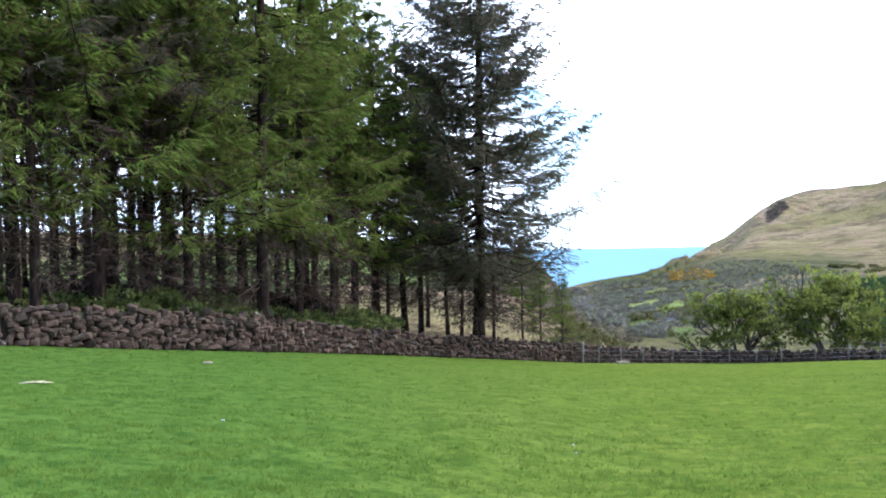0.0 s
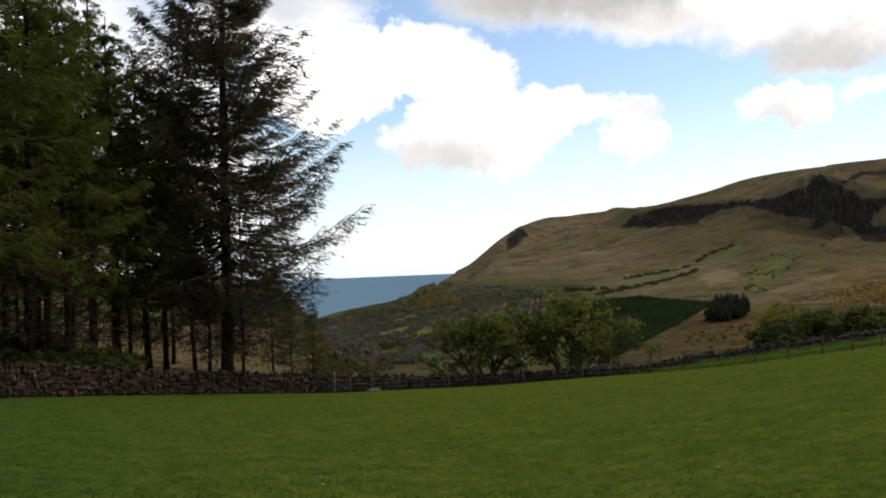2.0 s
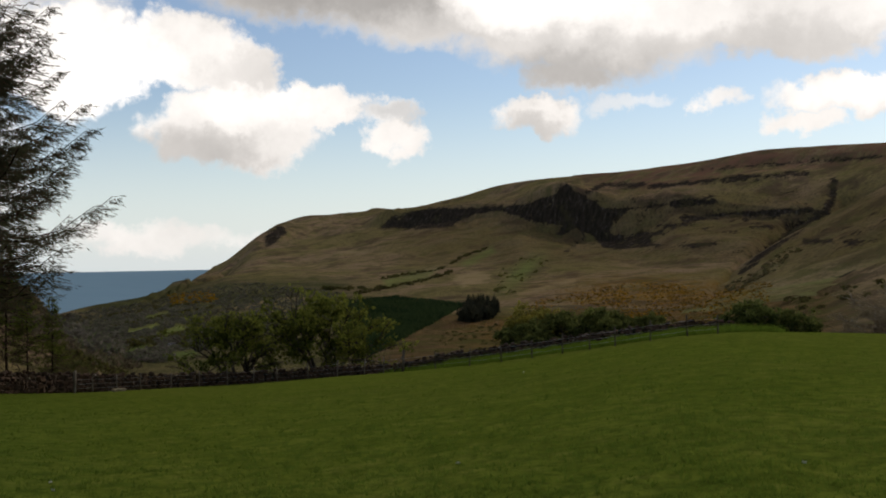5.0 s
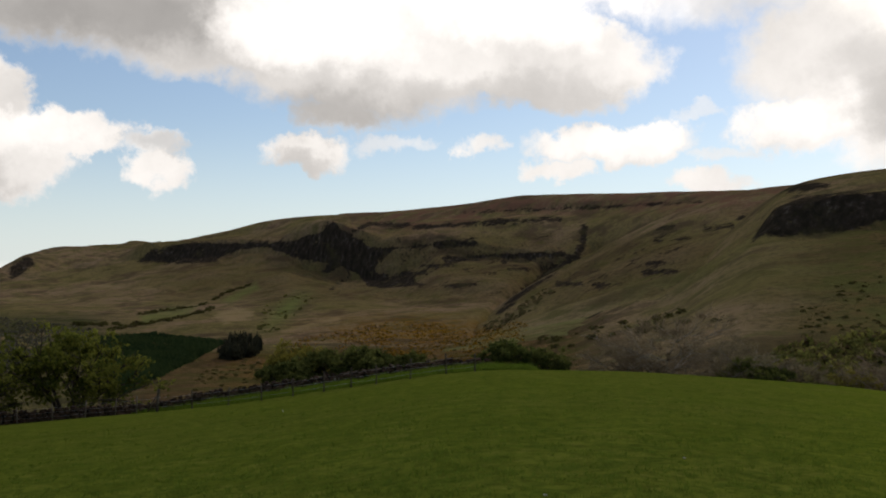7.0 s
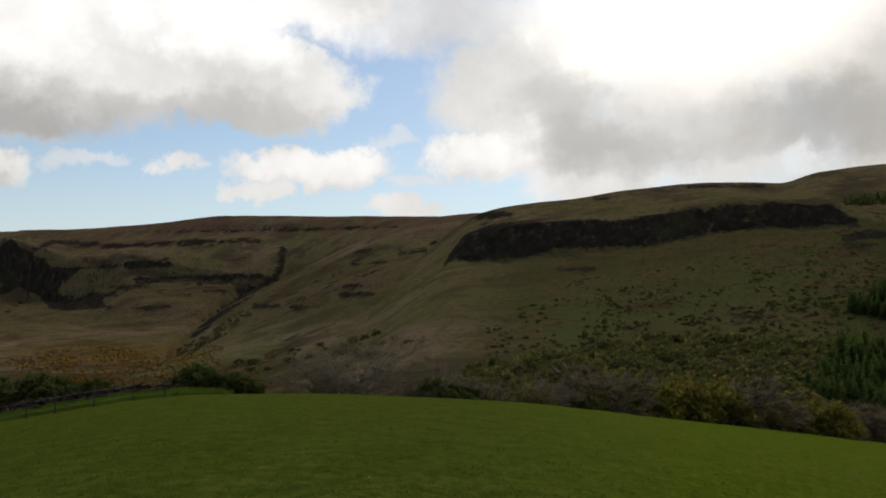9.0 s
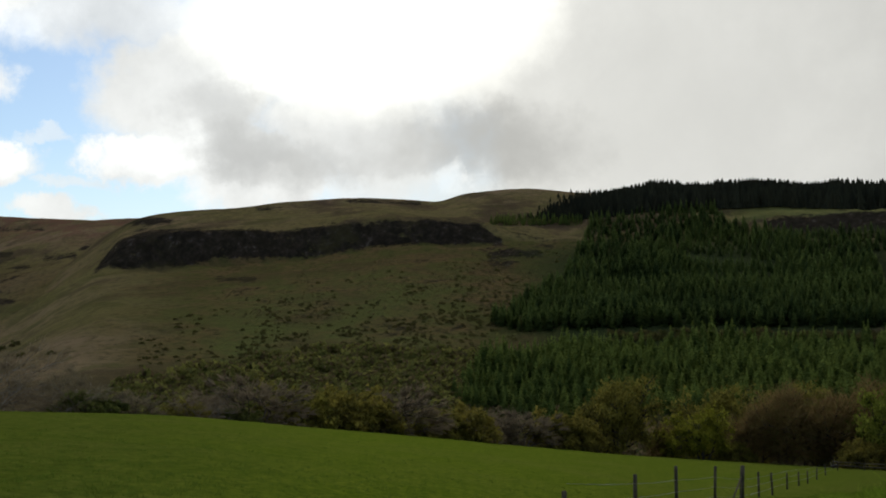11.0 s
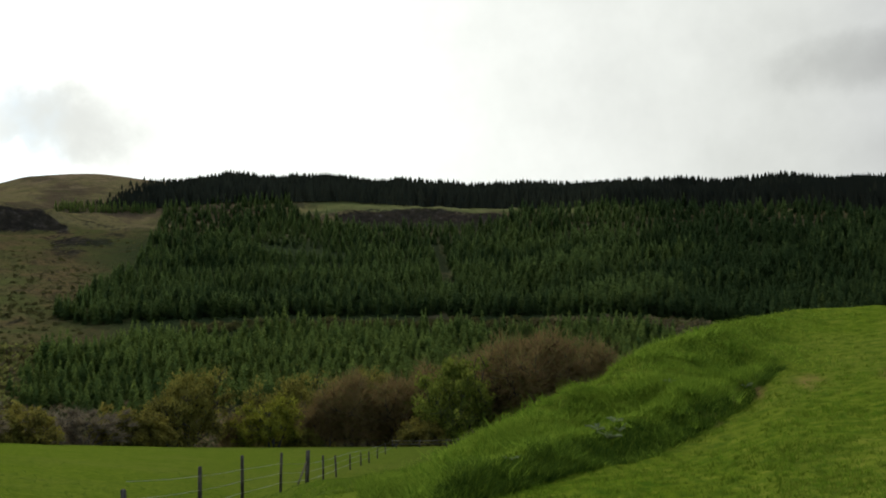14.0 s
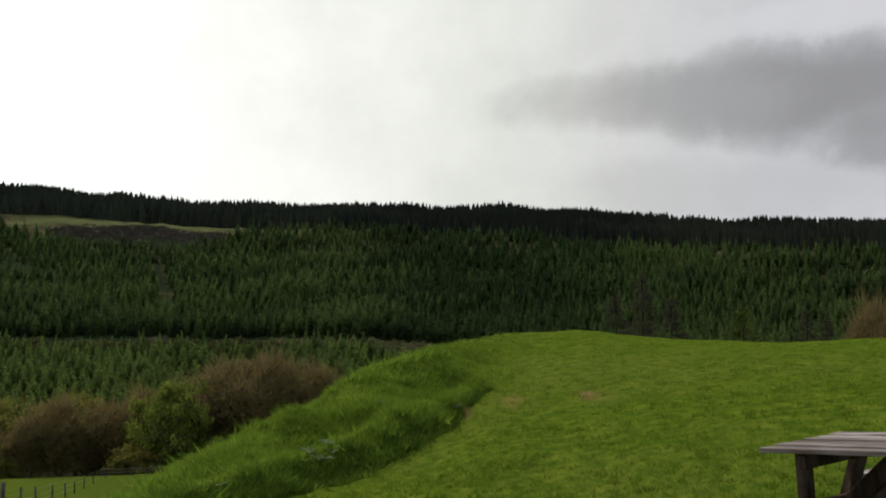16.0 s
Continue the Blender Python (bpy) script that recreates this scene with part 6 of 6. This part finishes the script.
def fence(name, label, places, strainers, wires, height, mat, thin=0.055, tops_at=None):
    """Posts at (bearing, distance) with line wires from post to post."""
    root = empty(name, label, "fence")
    tops = []
    for i, (az, r) in enumerate(places):
        x, y, z = stand(az, r)
        thick = i in strainers
        h, rad = (height * 1.28, 0.1) if thick else (height * rng.uniform(0.93, 1.06), thin)
        if tops_at:
            h = min(1.75, max(0.95, float(lift(r, tops_at[i])) - z))
        w = Wood()
        tilt = rng.normal(0, 0.03, 2)
        w.add([(0, 0, -0.3), (tilt[0] * h * 0.5, tilt[1] * h * 0.5, h * 0.5), (tilt[0] * h, tilt[1] * h, h - 0.02), (tilt[0] * h, tilt[1] * h, h)], [rad * 1.05, rad, rad * 0.95, rad * 0.7], 8)
        ob = part("post", w.mesh("post", MAT[mat if i < 13 else "post"]), None, root)
        ob.matrix_basis = pose(x, y, z, 0, 0, rng.uniform(0, 360))
        tops.append((x, y, z))
        if thick and i:
            px, py, pz = tops[i - 1]
            w = Wood()
            w.add([(x, y, z + h * 0.72), (x + 0.45 * (px - x), y + 0.45 * (py - y), z + 0.45 * (pz - z) + 0.05)], [0.04, 0.04], 6)
            part("strut", w.mesh("strut", MAT[mat]), None, root, "slanting timber strut bracing the corner post")
    for q in wires:
        w = Wood()
        for (x0, y0, z0), (x1, y1, z1) in zip(tops, tops[1:]):
            w.add([(x0, y0, z0 + q), ((x0 + x1) / 2, (y0 + y1) / 2, (z0 + z1) / 2 + q - 0.02), (x1, y1, z1 + q)], [0.006] * 3, 3)
        part("wire", w.mesh("wire", MAT["wire"]), None, root, "thin grey galvanised wire")
    return root


wall_posts = [7.7, 8.6, 9.8, 11.0, 12.6, 14.1, 15.6, 17.0, 18.3, 20.0, 21.6, 23.1, 24.2, 25.25, 27.1, 29.0, 30.8, 32.5, 34.2, 35.7, 37.1, 39.0, 41.0, 42.6]
fence("fence", "post and wire stock fence with leaning grey posts along the wall", [(a, float(rim_r(a)) - 0.5) for a in wall_posts], {0, 13}, (0.3, 0.6, 0.9), 1.18, "palepost", 0.045)
hill_posts = [83.5, 87.2, 89.4, 91.4, 92.8, 93.7, 94.4, 95.15, 95.75, 96.2, 96.65, 97.1, 97.7]
hill_tops = [-8.7, -7.76, -7.27, -7.22, -7.15, -7.44, -7.46, -7.42, -7.38, -7.35, -7.33, -7.33, -7.38]
fence("fence", "post and wire fence with dark weathered posts running down the field", [(a, 6.16 / math.sin(radians(100.5 - a))) for a in hill_posts], {4}, (0.4, 0.75, 1.1), 1.26, "post", tops_at=hill_tops)
# rail fence at the bottom of the field
rail = empty("rail_fence", "low grey timber rail fence at the foot of the field", "fence")
ends = [stand(a, float(rim_r(a)) - 4) for a in (97.5, 99.0, 100.5, 102.0, 103.5)]
for p in ends:
    w = Wood()
    w.add([(0, 0, -0.3), (0, 0, 1.0)], [0.07, 0.06], 6)
    part("post", w.mesh("post", MAT["post"]), None, rail).matrix_basis = Matrix.Translation(p)
for h in (0.45, 0.85):
    for p, q in zip(ends, ends[1:]):
        w = Wood()
        w.add([(p[0], p[1], p[2] + h), (q[0], q[1], q[2] + h)], [0.05, 0.05], 6)
        part("rail", w.mesh("rail", MAT["post"]), None, rail)

# ---------------------------------------------------------------- picnic table
table = empty("picnic_table", "weathered grey-brown timber picnic table on the lawn", "table")


def beam(name, size, m, mat="timber"):
    bm = bmesh.new()
    box(bm, size, m)
    return part(name, bm, MAT[mat], table)


LONG, HIGH = 1.75, 0.74
for i in range(6):
    beam("plank", (LONG, 0.112, 0.030), pose(0.012 * (i % 2), -0.365 + 0.146 * i, HIGH - 0.018 + 0.006 * (i % 2), 1.6 * (i % 3 - 1), 0, 0.2 * (i % 3 - 1)))
for sx in (-1, 1):
    x = sx * (LONG / 2 - 0.27)
    beam("top_bearer", (0.05, 0.80, 0.08), pose(x, 0, HIGH - 0.083), "darktimber")
    beam("seat_bearer", (0.05, 1.50, 0.10), pose(x, 0, 0.37), "darktimber")
    for sy in (-1, 1):
        if sy < 0:
            beam("leg", (0.068, 0.09, 0.80), pose(x + sx * 0.062, -0.30, 0.31, -3), "darktimber")
        else:
            beam("leg", (0.068, 0.10, 0.98), pose(x + sx * 0.062, 0.09, 0.31, -36), "darktimber")
    beam("brace", (0.62, 0.06, 0.11), pose(x - sx * 0.2, 0, 0.50, 0, sx * 40), "darktimber")
for sy in (-1, 1):
    for j in range(2):
        beam("seat_plank", (LONG, 0.125, 0.042), pose(0, sy * (0.62 + 0.135 * j), 0.441))
x_, y_ = 4.324, -5.214
table.matrix_basis = pose(x_, y_, floor_z(x_, y_) + 0.01, 2.9, -3.3, -168.5)

# ---------------------------------------------------------------- grass and small things


def turf(name, label, places, height, width, mat, seed, lean=0.35, blades=3, rough=0.0):
    rand = np.random.default_rng(seed)
    p = np.repeat(np.asarray(places), blades, 0)
    n = len(p)
    p = p + np.concatenate([rand.normal(0, height * 0.35, (n, 2)), np.zeros((n, 1))], 1)
    lumpy = np.array([1 + rough * noise.noise((q[0] * 1.1, q[1] * 1.1, 2.0)) + 0.6 * rough * noise.noise((q[0] * 3.1, q[1] * 3.1, 9.0)) for q in places]) if rough else np.ones(len(places))
    h = height * rand.uniform(0.5, 1.3, (n, 1)) * np.repeat(np.clip(lumpy, 0.25, 2.5), blades)[:, None]
    tip = np.concatenate([rand.normal(0, lean, (n, 2)) * h, h], 1)
    a = rand.uniform(0, 6.28, n)
    side = np.stack([np.cos(a), np.sin(a), 0 * a], 1) * width * rand.uniform(0.6, 1.3, (n, 1))
    low = p - np.array([0, 0, 0.015])
    return tagged(new(name, tri_mesh(name, np.stack([low - side, low + side, p + tip], 1), MAT[mat])), label, "grass", kind="stuff")


def sow(n, a0, a1, r0, r1, seed, ok=None, power=1.0):
    rand = np.random.default_rng(seed)
    out = []
    for u, v in rand.random((n, 2)):
        a = a0 + (a1 - a0) * u
        r = r0 * (r1 / r0) ** (v ** power)
        if ok and not ok(a, r):
            continue
        x, y = bearing(a, r)
        hit = LAND[0].ray_cast(Vector((x, y, 60)), Vector((0, 0, -1)))[0]
        if hit is not None and (a < 112 or mask_bare(np.array(a), np.array(r), np.array(hit.z), 0) < rand.uniform(0.3, 0.9)):
            out.append(hit)
    return np.array(out)


def on_bank(a, r):
    lip = rng.normal(0, 0.9)
    return 93 < a < 116.5 + 2.6 * lip and foot_r(a) - 0.1 + 0.1 * lip < r < crest_r(a) + 1.2 + 1.5 * abs(lip)


def patchy(a, r):
    x, y = bearing(a, r)
    return not on_bank(a, r) and noise.noise((x * 0.9, y * 0.9, 0)) + 0.5 * noise.noise((x * 3, y * 3, 4)) > rng.uniform(-0.7, 0.35)


turf("pasture_grass", "short grazed pasture grass", sow(120000, -28, 104, 2.5, 45, 91, patchy), 0.04, 0.007, "blade", 92, rough=1.0)
turf("lawn_grass", "short mown lawn grass", sow(80000, 92, 146, 2.5, 34, 93, patchy), 0.032, 0.006, "lawnblade", 94, rough=0.8)
turf("long_grass", "long tussocky grass on the bank", sow(150000, 96, 122, 8, 27, 95, on_bank), 0.075, 0.007, "lush_and_shade", 96, 0.7, 3, 1.3)


def at_foot(a, r):
    return -0.15 < r - foot_r(a) < 0.55 + 0.3 * noise.noise((a * 0.8, 0, 0))


# long grass coloured dark, to paint the shadow line at the bank's foot
turf("bank_edge_grass", "overhanging grass along the foot of the bank, coloured dark for its shadow", sow(60000, 100, 118.5, 9, 19, 121, at_foot), 0.1, 0.008, "edgeblade", 122, 0.8, 3, 1.0)


def on_verge(a, r):
    return 0.2 < r - rim_r(a) < 4.9


turf("verge_grass", "rough long grass between the fence and the wall", sow(26000, 24, 46, 60, 75, 97, on_verge), 0.3, 0.02, "blade", 98, 0.5, 3, 0.8)


def tufts(n, a0, a1, r0, r1, seed, ok, spread, blades):
    """Places for blades, gathered into tufts."""
    rand = np.random.default_rng(seed)
    out = []
    for c in sow(n, a0, a1, r0, r1, seed, ok):
        for i in range(blades):
            x, y = c[0] + rand.normal(0, spread), c[1] + rand.normal(0, spread)
            out.append((x, y, c[2]))
    return np.array(out)


def off_bank(a, r):
    return not on_bank(a, r)


turf("lawn_tufts", "darker tufts of coarse grass in the lawn", tufts(6500, 94, 146, 4, 34, 111, off_bank, 0.05, 5), 0.036, 0.007, "lawntuft", 112, 0.6, 3, 0.6)
turf("field_tufts", "darker tufts of coarse grass in the field", tufts(5600, -28, 100, 7, 65, 113, off_bank, 0.07, 6), 0.045, 0.009, "blade", 114, 0.6, 3, 0.6)
turf("bank_tussocks", "heavy tussocks of long grass on the bank", tufts(520, 99, 120, 8, 27, 115, on_bank, 0.12, 40), 0.12, 0.008, "lush_and_shade", 116, 0.9, 2, 0.8)


def lies(az, e, yaw):
    """Bearing and distance from the middle of what is seen in the grass from the raised arm at that yaw."""
    a, b, c = radians(az), radians(e), radians(yaw)
    way = Vector((math.sin(a) * math.cos(b), math.cos(a) * math.cos(b), math.sin(b)))
    hit = LAND[0].ray_cast(Vector((-ARM * math.sin(c), ARM * math.cos(c), EYE)), way)[0]
    return math.degrees(math.atan2(hit.x, hit.y)), math.hypot(hit.x, hit.y)


def lump(name, label, category, az, r, size, mat, seed, turn=0):
    """A stone lying half sunk in the grass."""
    me = stone_mesh(seed, 2)
    me.materials.clear()
    me.materials.append(mat)
    x, y, z = stand(az, r)
    ob = tagged(new(name, me), label, category, "stones lying in the field" if category == "stone" else "")
    ob.matrix_basis = pose(x, y, z + size[2] * 0.18, 4, 3, turn) @ Matrix.Diagonal((*size, 1))
    return ob


for i, (az, r, s_) in enumerate(((9.9, 73.0, 0.9), (-13.0, 33.0, 0.3))):
    lump("stone", "pale flat stone lying in the grass by the wall", "stone", az, r, (1.5 * s_, 0.7 * s_, 0.45 * s_), MAT["palestone"], 201 + i, 20)
for i, seen in enumerate(((-12.4, -9.6, 0), (7.1, -11.45, 0), (7.3, -11.87, 0), (28.6, -11.53, -18), (31.9, -6.55, -41), (54.1, -8.93, -41), (46.5, -11.14, -41))):
    lump("stone", "small white stone lying in the grass", "stone", *lies(*seen), (0.07, 0.05, 0.04), MAT["whitestone"], 210 + i, 50 * i)
# a stripped branch lying in the grass
branch = empty("fallen_branch", "pale stripped branch lying in the grass", "branch")
w = Wood()
w.add([(-0.5, 0, 0.05), (-0.1, 0.06, 0.07), (0.3, -0.02, 0.06), (0.55, 0.05, 0.04)], [0.035, 0.04, 0.03, 0.012], 6)
part("stem", w.mesh("stem", MAT["stripped"]), None, branch)
w = Wood()
w.add([(0.0, 0.04, 0.07), (0.18, 0.22, 0.08), (0.25, 0.34, 0.05)], [0.02, 0.015, 0.006], 5)
part("side_shoot", w.mesh("side_shoot", MAT["stripped"]), None, branch)
branch.matrix_basis = pose(*stand(-21.6, 22.0), 0, 0, 10)
branch.scale = (0.62, 0.62, 0.62)


def dock(az, r, size, seed):
    """A leafy weed: a rosette of broad blades."""
    rand = np.random.default_rng(seed)
    root = empty("dock_plant", "leafy grey-green dock plant on the bank", "plant", "weeds on the bank")
    for i in range(9):
        a, ln, up = rand.uniform(0, 6.28), size * rand.uniform(0.6, 1.1), rand.uniform(0.5, 1.3)
        verts, faces = [], []
        for j in range(6):
            q = j / 5
            w = 0.13 * size * math.sin(math.pi * (0.08 + 0.9 * q))
            out, h = ln * q, ln * (up * q - 0.55 * up * q * q)
            for sgn, dz in ((-1, 0.02), (0, 0.0), (1, 0.02)):
                verts.append((out * math.cos(a) - sgn * w * math.sin(a), out * math.sin(a) + sgn * w * math.cos(a), h + dz))
            if j:
                b = 3 * j
                faces += [(b - 3, b - 2, b + 1, b), (b - 2, b - 1, b + 2, b + 1)]
        part("leaf", mesh_of("leaf", verts, faces, MAT["dockleaf"], True), None, root)
    root.matrix_basis = pose(*stand(az, r))


for i, (az, back, size) in enumerate(((109.2, 0.5, 0.16), (108.6, 0.7, 0.14), (116.4, 0.6, 0.12), (112.5, 2.2, 0.12), (105.6, 1.5, 0.12), (103.9, 0.5, 0.1), (109.8, 0.6, 0.14), (109.5, 0.9, 0.13))):
    dock(az, float(foot_r(az)) + back, size, 300 + i)
